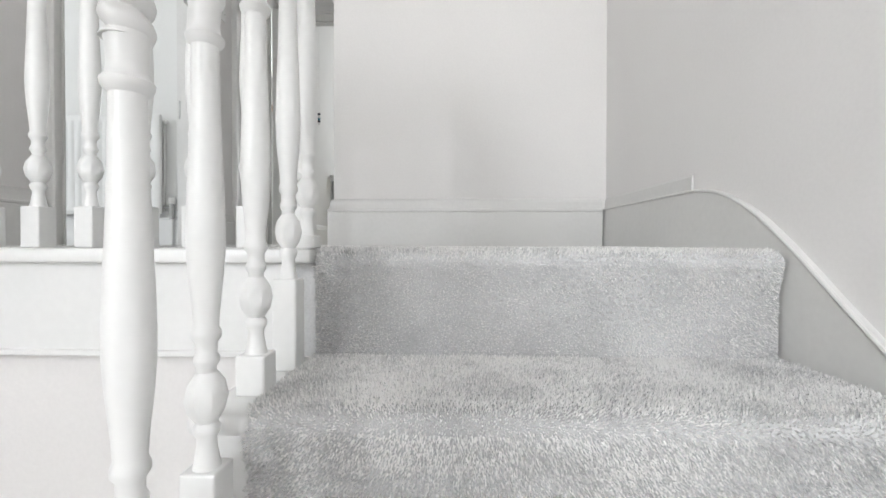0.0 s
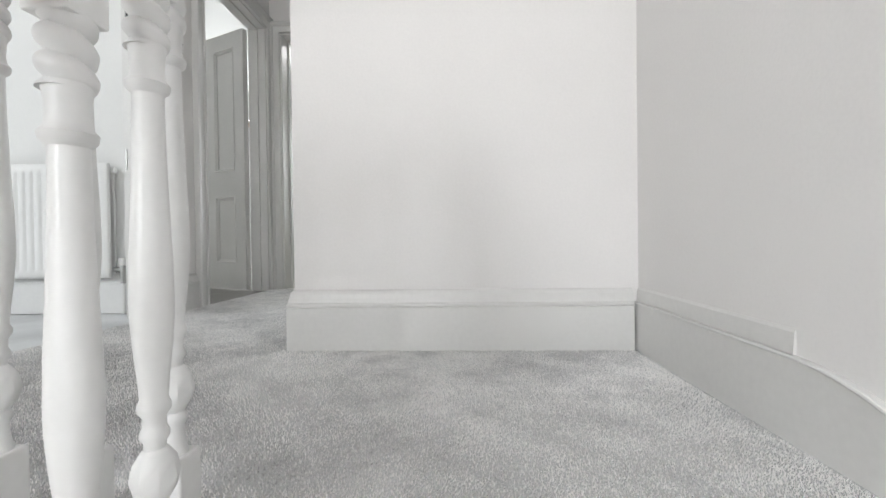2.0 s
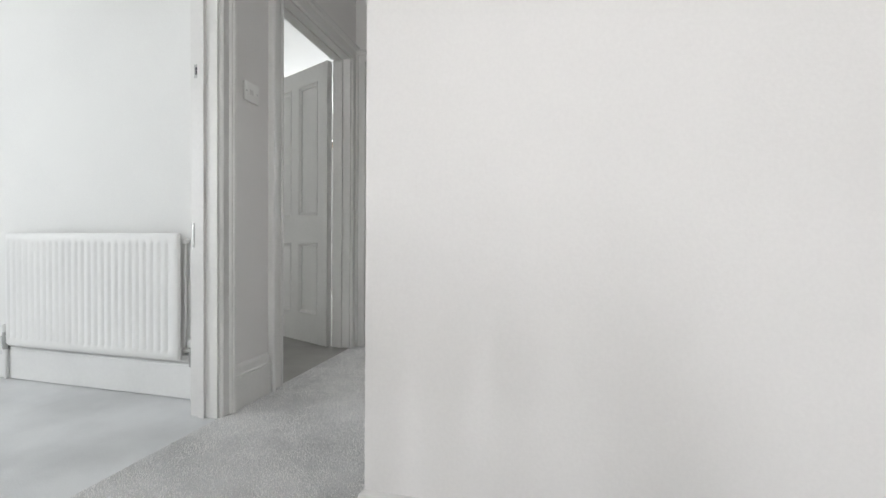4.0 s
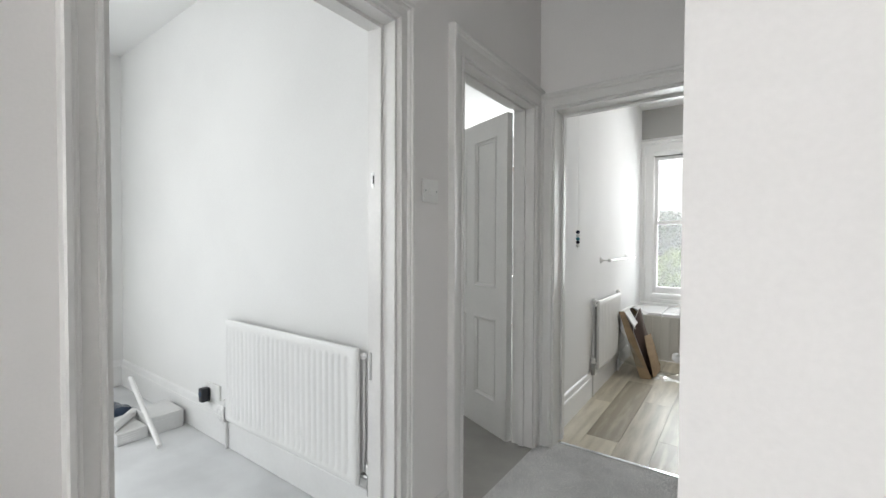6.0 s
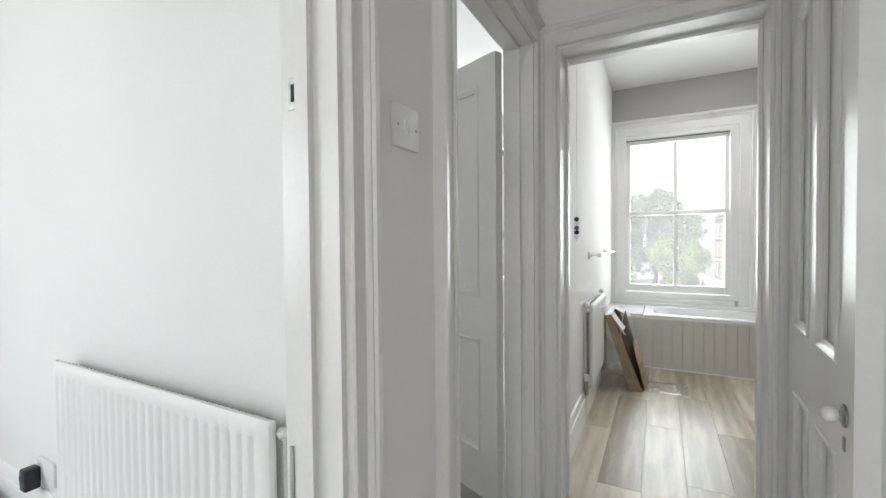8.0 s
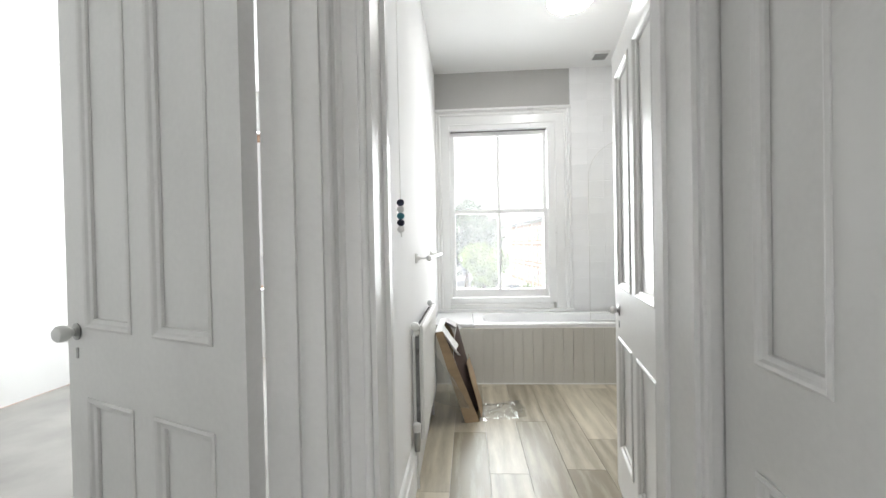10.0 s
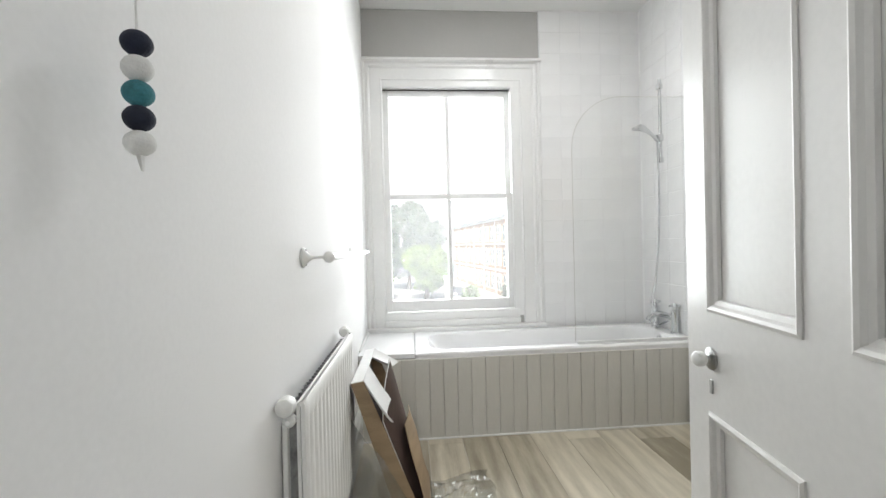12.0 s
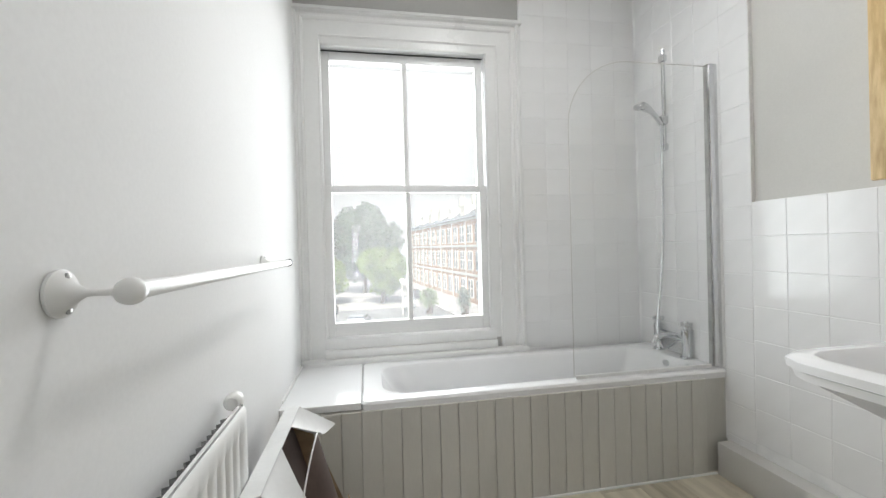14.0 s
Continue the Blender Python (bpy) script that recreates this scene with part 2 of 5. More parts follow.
GLASS = glass_material("clear_glass", (0.993, 0.996, 0.994), 0.012)
PANE = glass_material("glare_veiled_window_glass", gloss=0.004)
# translucent white mixed into the panes imitates glare washing out the view
pt = PANE.node_tree
glare, veil = pt.nodes.new("ShaderNodeBsdfTranslucent"), pt.nodes.new("ShaderNodeMixShader")
glare.inputs[0].default_value = (0.9, 0.9, 0.9, 1)
veil.inputs[0].default_value = 0.06
last = next(n for n in pt.nodes if n.type == "OUTPUT_MATERIAL")
pt.links.new(last.inputs[0].links[0].from_socket, veil.inputs[1])
pt.links.new(glare.outputs[0], veil.inputs[2])
pt.links.new(veil.outputs[0], last.inputs[0])
FILM = glass_material("clear_polythene", (0.90, 0.91, 0.91), 0.14)


def glow(name, colour, strength):
    m = bpy.data.materials.new(name)
    m.use_nodes = True
    b = m.node_tree.nodes["Principled BSDF"]
    b.inputs["Base Color"].default_value = (*colour, 1)
    b.inputs["Emission Color"].default_value, b.inputs["Emission Strength"].default_value = (*colour, 1), strength
    return m


LAMP = glow("lit_diffuser", (1.0, 1.0, 1.0), 46.0)

# ---- mesh helpers ----
PLACE = {}


def thing(name, at, label, category, group="", kind="", turn=0.0):
    """A top-level Empty at its base."""
    e = new(name)
    e.empty_display_size = 0.05
    m = pose(*at, 0, 0, turn)
    e.matrix_world = m
    PLACE[e] = m
    return tagged(e, label, category, group, kind)


def smooth(me, angle=35):
    for p in me.polygons:
        p.use_smooth = True
    me.set_sharp_from_angle(angle=radians(angle))


def part(name, bm, material, parent, label="", round_=False):
    """Links a bmesh, given in the world's metres, as one mesh under a thing or a part."""
    me = bpy.data.meshes.new(name)
    bmesh.ops.recalc_face_normals(bm, faces=bm.faces)
    bm.to_mesh(me)
    bm.free()
    me.transform(PLACE[parent].inverted())
    me.materials.append(material)
    if round_:
        smooth(me)
    ob = new(name, me)
    ob.parent = parent
    PLACE[ob] = PLACE[parent]
    if label:
        tagged(ob, label)
    return ob


def solid(name, bm, material, label, category, kind="structure", round_=False, group=""):
    """A top-level mesh, given in the world's metres."""
    me = bpy.data.meshes.new(name)
    bmesh.ops.recalc_face_normals(bm, faces=bm.faces)
    bm.to_mesh(me)
    bm.free()
    me.materials.append(material)
    if round_:
        smooth(me)
    ob = new(name, me)
    PLACE[ob] = Matrix()
    return tagged(ob, label, category, group, kind)


def box(bm, x0, y0, z0, x1, y1, z1, bevel=0.0, seg=2, m=None):
    vs = [bm.verts.new((x, y, z)) for x in (x0, x1) for y in (y0, y1) for z in (z0, z1)]
    fs = [bm.faces.new([vs[i] for i in f]) for f in ((0, 1, 3, 2), (4, 6, 7, 5), (0, 4, 5, 1), (2, 3, 7, 6), (0, 2, 6, 4), (1, 5, 7, 3))]
    bmesh.ops.recalc_face_normals(bm, faces=fs)
    if bevel:
        es = list({e for f in fs for e in f.edges})
        r = bmesh.ops.bevel(bm, geom=es, offset=bevel, segments=seg, affect="EDGES", profile=0.5)
        vs = list({v for f in r["faces"] for v in f.verts} | {v for v in vs if v.is_valid})
    if m is not None:
        bmesh.ops.transform(bm, matrix=m, verts=[v for v in vs if v.is_valid])
    return bm


def boxes(*rows, bevel=0.0, m=None):
    bm = bmesh.new()
    for r in rows:
        box(bm, *r, bevel=bevel, m=m)
    return bm


def ring_loft(bm, rings, cap=True, closed=True):
    """Joins rings of equal length into a skin."""
    vr = [[bm.verts.new(p) for p in r] for r in rings]
    n = len(vr[0])
    for a, b in zip(vr, vr[1:]):
        for i in range(n if closed else n - 1):
            j = (i + 1) % n
            bm.faces.new((a[i], a[j], b[j], b[i]))
    if cap and closed:
        bm.faces.new(vr[0][::-1])
        bm.faces.new(vr[-1])
    return bm


def lathe(bm, prof, at=(0, 0, 0), n=20, axis="z"):
    """Turns a profile of (radius, height) round an axis through at."""
    rings = []
    for r, h in prof:
        ring = []
        for i in range(n):
            a = 2 * math.pi * i / n
            u, v = max(r, 1e-4) * math.cos(a), max(r, 1e-4) * math.sin(a)
            p = {"z": (u, v, h), "x": (h, u, v), "y": (u, h, v)}[axis]
            ring.append(Vector(p) + Vector(at))
        rings.append(ring)
    return ring_loft(bm, rings)


def tube(bm, pts, r, n=10):
    """A round bar along points; r one radius or one for each point."""
    pts = [Vector(p) for p in pts]
    rings = []
    side = None
    for i, p in enumerate(pts):
        d = (pts[min(i + 1, len(pts) - 1)] - pts[max(i - 1, 0)]).normalized()
        ref = side if side is not None else (Vector((0, 0, 1)) if abs(d.z) < 0.9 else Vector((1, 0, 0)))
        s = (ref - d * ref.dot(d)).normalized()
        side = s
        t = d.cross(s)
        rr = r[i] if isinstance(r, (list, tuple)) else r
        rings.append([p + rr * (math.cos(2 * math.pi * k / n) * s + math.sin(2 * math.pi * k / n) * t) for k in range(n)])
    return ring_loft(bm, rings)


def sweep(bm, prof, path, normal, closed=False):
    """Runs a profile of (sideways, out) along a flat path with mitred corners. Sideways is to the left of the way as seen against the normal."""
    pts, nv = [Vector(p) for p in path], Vector(normal).normalized()
    n = len(pts)
    rings = []
    for i in range(n):
        a = (pts[i] - pts[i - 1]).normalized() if (i or closed) else None
        b = (pts[(i + 1) % n] - pts[i]).normalized() if (i < n - 1 or closed) else None
        a, b = a or b, b or a
        la, lb = nv.cross(a), nv.cross(b)
        mid = (la + lb).normalized()
        mid = mid / max(0.3, mid.dot(la))
        rings.append([pts[i] + u * mid + v * nv for u, v in prof])
    if closed:
        rings.append(rings[0])
    return ring_loft(bm, rings, cap=not closed)


def rail_sweep(bm, prof, pts):
    """Runs a closed profile of (sideways, up) along a path in space, kept upright."""
    pts = [Vector(p) for p in pts]
    rings = []
    for i, p in enumerate(pts):
        d = (pts[min(i + 1, len(pts) - 1)] - pts[max(i - 1, 0)]).normalized()
        s = d.cross(Vector((0, 0, 1))).normalized()
        u = s.cross(d)
        rings.append([p + a * s + b * u for a, b in prof])
    return ring_loft(bm, rings)


def bez(p0, p1, p2, p3, n=10):
    p0, p1, p2, p3 = map(Vector, (p0, p1, p2, p3))
    out = []
    for i in range(n + 1):
        t = i / n
        out.append((1 - t) ** 3 * p0 + 3 * t * (1 - t) ** 2 * p1 + 3 * t * t * (1 - t) * p2 + t**3 * p3)
    return out


def wall(name, axis, at, thick, a0, a1, z0, z1, material, label, holes=()):
    """A wall in the plane axis = at, which reaches thick behind it, from a0 to a1, with holes (a, b, za, zb) right through."""
    bm = bmesh.new()
    cuts = sorted({a0, a1, *[h[0] for h in holes], *[h[1] for h in holes]})
    for s, e in zip(cuts, cuts[1:]):
        inside = [h for h in holes if h[0] <= s and h[1] >= e]
        spans, z = [], z0
        for h in sorted(inside, key=lambda q: q[2]):
            if h[2] > z:
                spans.append((z, h[2]))
            z = h[3]
        if z < z1:
            spans.append((z, z1))
        for za, zb in spans:
            lo, hi = sorted((at, at + thick))
            if axis == "x":
                box(bm, lo, s, za, hi, e, zb)
            else:
                box(bm, s, lo, za, e, hi, zb)
    bmesh.ops.remove_doubles(bm, verts=bm.verts, dist=1e-5)
    return solid(name, bm, material, label, "wall")


# ---- structure: walls, floors, ceilings ----
LEFT, RIGHT = -0.90, 1.10      # landing's left wall, stair's right wall
BL, BR = -0.89, 1.13           # bathroom's left and right walls
BB = 4.87                      # bathroom's window wall
RISE, GOING, TOP = 0.19, 0.25, -0.88
LOW = -2.66

# the hole from y -4.7 to -3.5 is added for the side fill lamp
wall("wall_landing_left", "x", LEFT, -0.13, -5.0, 1.87, LOW, 2.74, WALL, "off-white painted plaster wall with two doorways",
     holes=((-4.7, -3.5, 0.2, 1.8), (-0.19, 0.622, -0.05, 1.97), (1.03, 1.80, -0.05, 1.985)))
wall("wall_facing", "y", 0.02, 0.12, 0.02, 1.24, -0.3, 2.74, WALL_STAIR, "off-white painted plaster wall facing the stairs")
wall("wall_corridor_right", "x", 0.02, 0.12, 0.14, 1.87, -0.3, 2.74, WALL, "off-white painted wall with a cupboard doorway",
     holes=((1.29, 1.85, -0.05, 1.985),))
wall("wall_stair_right", "x", RIGHT, 0.14, -5.12, 0.02, LOW, 2.74, WALL_STAIR, "off-white painted plaster wall beside the stairs")
# unseen opening added here for the rear stair fill lamp
wall("wall_stair_back", "y", -5.0, -0.12, -1.03, 1.10, LOW, 2.74, WALL_STAIR, "off-white stairwell wall with an added unseen opening for fill light",
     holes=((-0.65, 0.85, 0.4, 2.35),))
wall("wall_bathroom_end", "y", 1.87, 0.19, LEFT - 0.13, 1.27, -0.3, 2.74, WALL, "off-white wall with the bathroom doorway",
     holes=((-0.82, -0.09, -0.05, 1.975),))
def bath_left(y):
    """The bathroom's left wall runs slightly out of square."""
    return -0.862 - 0.028 * (y - 2.06) / 2.81


bm = bmesh.new()
ring_loft(bm, [[(bath_left(2.06), 2.06, z), (bath_left(BB), BB, z), (-1.02, BB, z), (-1.02, 2.06, z)] for z in (-0.3, 2.74)])
solid("wall_bathroom_left", bm, WALL_BATH, "pale grey-white painted bathroom wall", "wall")
wall("wall_bathroom_right", "x", BR, 0.14, 2.06, BB + 0.3, -0.3, 2.74, TAUPE_PAINT, "pale taupe painted bathroom wall above tiles")
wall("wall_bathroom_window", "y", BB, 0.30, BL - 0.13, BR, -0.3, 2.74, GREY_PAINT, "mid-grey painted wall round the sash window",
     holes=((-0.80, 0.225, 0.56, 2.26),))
wall("wall_bedroom_radiator", "y", 0.775, 0.13, -4.2, LEFT - 0.13, 0.0, 2.74, WALL_BED, "white painted bedroom wall behind the radiator")
wall("wall_bedroom_far", "x", -4.1, -0.12, -3.1, 0.775, 0.0, 2.74, WALL_BED, "white painted bedroom wall with a window opening",
     holes=((-2.25, -0.95, 0.75, 2.35),))
wall("wall_bedroom_back", "y", -3.0, -0.12, -4.22, LEFT - 0.13, 0.0, 2.74, WALL_BED, "white painted bedroom wall")
wall("wall_back_room_far", "x", -4.0, -0.12, 0.905, 5.0, 0.0, 2.74, WALL_BED, "white painted wall of the back room")
wall("wall_back_room_window", "y", 5.0, 0.12, -4.1, BL - 0.13, 0.0, 2.74, WALL_BED, "white wall with a window opening",
     holes=((-3.25, -1.95, 0.7, 2.3),))
# cupboard's back wall and floor take their darkness from near-black colour
wall("wall_cupboard_back", "x", 1.24, 0.05, 0.13, 1.87, -0.3, 2.74, SHADE_BLACK, "cupboard wall coloured near-black for its unlit inside")

for nm, r, mt, lb in (("ceiling_bathroom", (BL - 0.13, 2.064, 2.742, BR + 0.14, 5.17, 2.86), CEIL, "white painted bathroom ceiling"),
                      ("ceiling_bedroom", (-4.22, -3.12, 2.71, -1.034, 0.90, 2.86), CEIL, "white painted bedroom ceiling"),
                      ("ceiling_back_room", (-4.12, 0.91, 2.70, -1.034, 5.12, 2.86), CEIL, "white painted back room ceiling")):
    solid(nm, boxes(r), mt, lb, "ceiling")

solid("ceiling_landing", boxes((-1.03, -5.12, 2.74, 1.27, 2.06, 2.86)), CEIL, "white painted landing ceiling", "ceiling")
solid("floor_landing", boxes((LEFT, -0.86, -0.20, 0.02, 1.95, 0.0), (0.02, -0.86, -0.20, RIGHT, 0.02, 0.0), bevel=0.0), CARPET_BACK, "pale grey cut-pile carpet on the landing", "floor")
solid("floor_bedroom", boxes((-4.1, -3.0, -0.2, -0.905, 0.775, -0.004)), BED_CARPET, "pale grey carpet on the bedroom floor", "floor")
solid("floor_back_room", boxes((-4.0, 0.905, -0.2, -0.905, 5.0, -0.004)), BACK_CARPET, "grey carpet on the back room floor", "floor")
solid("floor_cupboard", boxes((0.14, 0.14, -0.3, 1.24, 1.87, -0.006)), SHADE_BLACK, "cupboard floor coloured near-black for its unlit inside", "floor")
solid("floor_hall_below", boxes((-1.03, -5.12, LOW - 0.1, 1.24, -0.86, LOW)), CARPET, "pale grey carpet on the floor below", "floor")
wall("wall_under_landing", "y", -0.86, 0.12, LEFT, RIGHT, LOW, -0.2, WALL_STAIR, "off-white plaster wall under the landing")

# ---- stairs ----


def stair_profile(n0, n1):
    """The carpet's line down the flight, from the landing: rounded nosings and upright risers."""
    pts = []
    for k in range(n0, n1):
        y, z = TOP - k * GOING, -k * RISE
        for a in range(0, 91, 15):
            r = 0.022
            pts.append((y + 0.008 + r - (r + 0.012) * math.sin(radians(a)) - 0.01, z - r + r * math.cos(radians(a))))
        pts += [(y - 0.008, z - 0.05), (y, z - 0.075), (y, z - RISE + 0.004)]
        pts.append((y - 0.01, z - RISE))
    return pts


def build_stairs():
    st = thing("staircase", (0.67, -2.5, LOW), "carpeted staircase with a white painted cut string", "staircase", kind="structure")
    prof = [(-0.855, 0.0)] + stair_profile(0, 14)
    bm = bmesh.new()
    xs = [0.262 + (RIGHT - 0.02 - 0.262) * i / 8 for i in range(9)]
    rows = [[bm.verts.new((x, y, z)) for x in xs] for y, z in prof]
    for a, b in zip(rows, rows[1:]):
        for i in range(8):
            bm.faces.new((a[i], a[i + 1], b[i + 1], b[i]))
    # rounded left edge of the runner, turned down onto the string
    for a, b in zip(rows, rows[1:]):
        pa, pb = a[0].co, b[0].co
        va = bm.verts.new((pa.x - 0.006, pa.y + 0.004, pa.z - 0.014))
        vb = bm.verts.new((pb.x - 0.006, pb.y + 0.004, pb.z - 0.014))
        bm.faces.new((a[0], b[0], vb, va))
    bmesh.ops.remove_doubles(bm, verts=bm.verts, dist=1e-4)
    part("carpet_runner", bm, CARPET_BACK, st, "pale grey cut-pile stair carpet", True)
    # solid carcase below the carpet
    bm = bmesh.new()
    for k in range(13):
        y = TOP - k * GOING
        box(bm, 0.262, y - GOING + 0.012, -(k + 1) * RISE - 0.24, RIGHT - 0.022, y + 0.02, -(k + 1) * RISE - 0.012)
    part("carcase", bm, WHITE_PAINT, st)
    # cut string on the well side: upright board with stepped top, and the tread ends
    bm = bmesh.new()
    for k in range(13):
        y = TOP - k * GOING
        box(bm, 0.205, y - GOING, -(k + 1) * RISE - 0.30 - (0.0), 0.258, y - 0.002, -(k + 1) * RISE - 0.03)
    part("string_board", bm, WHITE_PAINT, st)
    for k in range(6):
        y = TOP - k * GOING
        bm = bmesh.new()
        box(bm, 0.192, y - GOING - 0.02, -(k + 1) * RISE - 0.028, 0.266, y - 0.004, -(k + 1) * RISE - 0.002, bevel=0.009, seg=3)
        part("tread_end", bm, WHITE_PAINT, st, "", True)
        # scroll bracket under each tread end
        bm = bmesh.new()
        out = [(y - 0.012, -0.0), (y - 0.012, -0.12), (y - 0.04, -0.125), (y - 0.06, -0.095), (y - 0.10, -0.085), (y - 0.14, -0.055), (y - 0.19, -0.05), (y - 0.22, -0.02), (y - GOING, -0.012), (y - GOING, 0.0)]
        z0 = -(k + 1) * RISE - 0.028
        ring_loft(bm, [[(x, a, z0 + b) for a, b in out] for x in (0.198, 0.205)])
        part("bracket", bm, WHITE_PAINT, st)
    # wall string on the right with its eased top
    top = [(0.02, 0.192), (-0.58, 0.186)] + [(p.x, p.y) for p in bez((-0.58, 0.186, 0), (-0.74, 0.184, 0), (-0.82, 0.122, 0), (-0.98, -0.022, 0), 10)][1:]
    y, z = -0.98, -0.022
    while y > -4.2:
        y -= 0.3
        z -= 0.3 * 0.86
        top.append((y, z))
    bm = bmesh.new()
    for x0, x1, lo in ((RIGHT - 0.014, RIGHT, 0.40), ):
        a = [bm.verts.new((x0, p, q - 0.043)) for p, q in top]
        b = [bm.verts.new((x0, p, min(-0.0, q) - lo)) for p, q in top]
        c = [bm.verts.new((x1, p, q - 0.043)) for p, q in top]
        for i in range(len(top) - 1):
            bm.faces.new((a[i], a[i + 1], b[i + 1], b[i]))
            bm.faces.new((a[i], a[i + 1], c[i + 1], c[i]))
    part("wall_string", bm, WOOD_PAINT, st, "grey-white painted wall string with eased top")
    bm = bmesh.new()
    tube(bm, [(RIGHT - 0.0135, p, q - 0.0445) for p, q in top], 0.0042, 8)
    part("string_bead", bm, WOOD_PAINT, st, "", True)
    # the landing's skirting cap stops square where the string starts to fall
    bm = bmesh.new()
    ring_loft(bm, [[(RIGHT, p, q - 0.042), (RIGHT - 0.006, p, q - 0.042), (RIGHT - 0.0045, p, q - 0.022), (RIGHT - 0.003, p, q - 0.006), (RIGHT, p, q)] for p, q in top[:2]])
    part("skirting_cap", bm, WOOD_PAINT, st)


build_stairs()

# landing edge: white fascia with a nosing, closing the stairwell's end
fas = thing("landing_fascia", (-0.3, -0.87, -0.2), "white painted landing fascia board with nosing", "fascia", kind="structure")
part("board", boxes((LEFT, -0.885, -0.195, 0.205, -0.862, -0.024)), WHITE_PAINT, fas)
part("nosing", boxes((LEFT, -0.905, -0.024, 0.255, -0.76, 0.003), bevel=0.008), WHITE_PAINT, fas, "", True)
part("bead", boxes((LEFT, -0.893, -0.196, 0.205, -0.884, -0.184), bevel=0.003), WHITE_PAINT, fas)


# ---- balustrade ----


def baluster_part(bal, z_ball, top_block, base, length_top):
    """Turned shaft in local metres: square base, faceted ball, long vase, rings and a twisted neck, square top."""
    s = 0.0195
    bm = bmesh.new()
    box(bm, -s, -s, base, s, s, z_ball - 0.078, bevel=0.0025)
    part_local("base_block", bm, bal)
    bm = bmesh.new()
    zb = z_ball
    prof = [(0.019, -0.080), (0.016, -0.070), (0.013, -0.055), (0.0125, -0.046), (0.017, -0.040), (0.0175, -0.034), (0.013, -0.028)]
    lathe(bm, [(r * 0.80, zb + h) for r, h in prof], n=20)
    # faceted ball
    lathe(bm, [(0.011, zb - 0.029), (0.019, zb - 0.017), (0.0225, zb - 0.002), (0.019, zb + 0.014), (0.011, zb + 0.026)], n=8)
    prof = [(0.0125, 0.024), (0.0125, 0.032), (0.0165, 0.037), (0.0165, 0.042), (0.0135, 0.047), (0.0135, 0.058), (0.0185, 0.064), (0.0185, 0.070), (0.0155, 0.076),
            (0.017, 0.095), (0.0215, 0.135), (0.0238, 0.165), (0.0242, 0.19), (0.0232, 0.23), (0.0205, 0.29), (0.0183, 0.35), (0.0172, 0.412),
            (0.0172, 0.418), (0.0235, 0.424), (0.0245, 0.430), (0.0195, 0.436), (0.0182, 0.447), (0.0195, 0.463), (0.0215, 0.474)]
    lathe(bm, [(r * 0.80, zb + (h if h < 0.1 else 0.095 + (h - 0.095) * 0.8813)) for r, h in prof], n=20)
    # carved screw neck
    rings = []
    z0, z1 = zb + 0.425, top_block + 0.003
    for i in range(41):
        z = z0 + (z1 - z0) * i / 40
        ring = []
        for k in range(20):
            a = 2 * math.pi * k / 20
            ph = (k / 20 + (z - z0) / 0.0215) % 1.0
            r = 0.0128 + 0.0074 * max(0.0, math.sin(math.pi * ph)) ** 0.7
            ring.append((r * math.cos(a), r * math.sin(a), z))
        rings.append(ring)
    ring_loft(bm, rings)
    part_local("turned_shaft", bm, bal, True)
    bm = bmesh.new()
    box(bm, -s, -s, top_block, s, s, length_top, bevel=0.0025)
    part_local("top_block", bm, bal)


def part_local(name, bm, parent, round_=False):
    me = bpy.data.meshes.new(name)
    bmesh.ops.recalc_face_normals(bm, faces=bm.faces)
    bm.to_mesh(me)
    bm.free()
    me.materials.append(WHITE_PAINT)
    if round_:
        smooth(me, 40)
    ob = new(name, me)
    ob.parent = parent
    return ob


def baluster(x, y, base, z_ball, top):
    """Ball height and top are measured from the base."""
    b = thing("baluster", (x, y, base), "white gloss painted turned wooden baluster", "baluster", group="balusters of the stair rail")
    baluster_part(b, z_ball - base, z_ball + 0.480 - base, 0.0, top - base)
    return b


BX = 0.240


def rail_under(y):
    """Height of the sloping rail's underside."""
    return 0.60 + (y + 0.93) * 0.82


# two on each tread, the turning stepping up with the slope
baluster(BX, -0.876, 0.003, 0.105, 0.672)
for k in range(1, 6):
    for j, dy in enumerate((0.081, 0.190) if k == 1 else (0.052, 0.158)):
        y = TOP - (k - 1) * GOING - dy
        base = -k * RISE - 0.002
        ball = 0.105 + (y + 0.876) * 0.85
        baluster(BX, y, base, ball, rail_under(y) + 0.02)
# level ones along the landing's edge
lead = None
for i in range(10):
    x = 0.206 - 0.111 * i
    if lead is None:
        lead = baluster(x, -0.800, 0.003, 0.165, 0.69)
    else:
        copy_thing(lead, pose(x, -0.800, 0.003))

# handrail: up the flight, easing level and turning along the landing
hr = thing("handrail", (BX, -0.86, 0.66), "stripped pine handrail with worn finish", "handrail")
sec = []
for i in range(20):
    a = 2 * math.pi * i / 20
    c, s = math.cos(a), math.sin(a)
    sec.append((0.033 * abs(c) ** 0.75 * (1 if c > 0 else -1), 0.034 + 0.036 * abs(s) ** 0.7 * (1 if s > 0 else -1)))
path = []
y = -3.4
while y < -0.98:
    path.append((BX, y, rail_under(y)))
    y += 0.12
path += bez((BX, -0.99, rail_under(-0.99)), (BX, -0.93, rail_under(-0.93)), (BX + 0.002, -0.90, 0.650), (BX, -0.865, 0.674), 8)
path += bez((BX, -0.865, 0.674), (BX - 0.002, -0.825, 0.700), (BX - 0.03, -0.802, 0.694), (BX - 0.09, -0.80, 0.682), 12)[1:]
path += bez((BX - 0.09, -0.80, 0.682), (BX - 0.13, -0.80, 0.672), (0.08, -0.80, 0.661), (0.0, -0.80, 0.661), 6)[1:]
bm = bmesh.new()
rail_sweep(bm, sec, path)
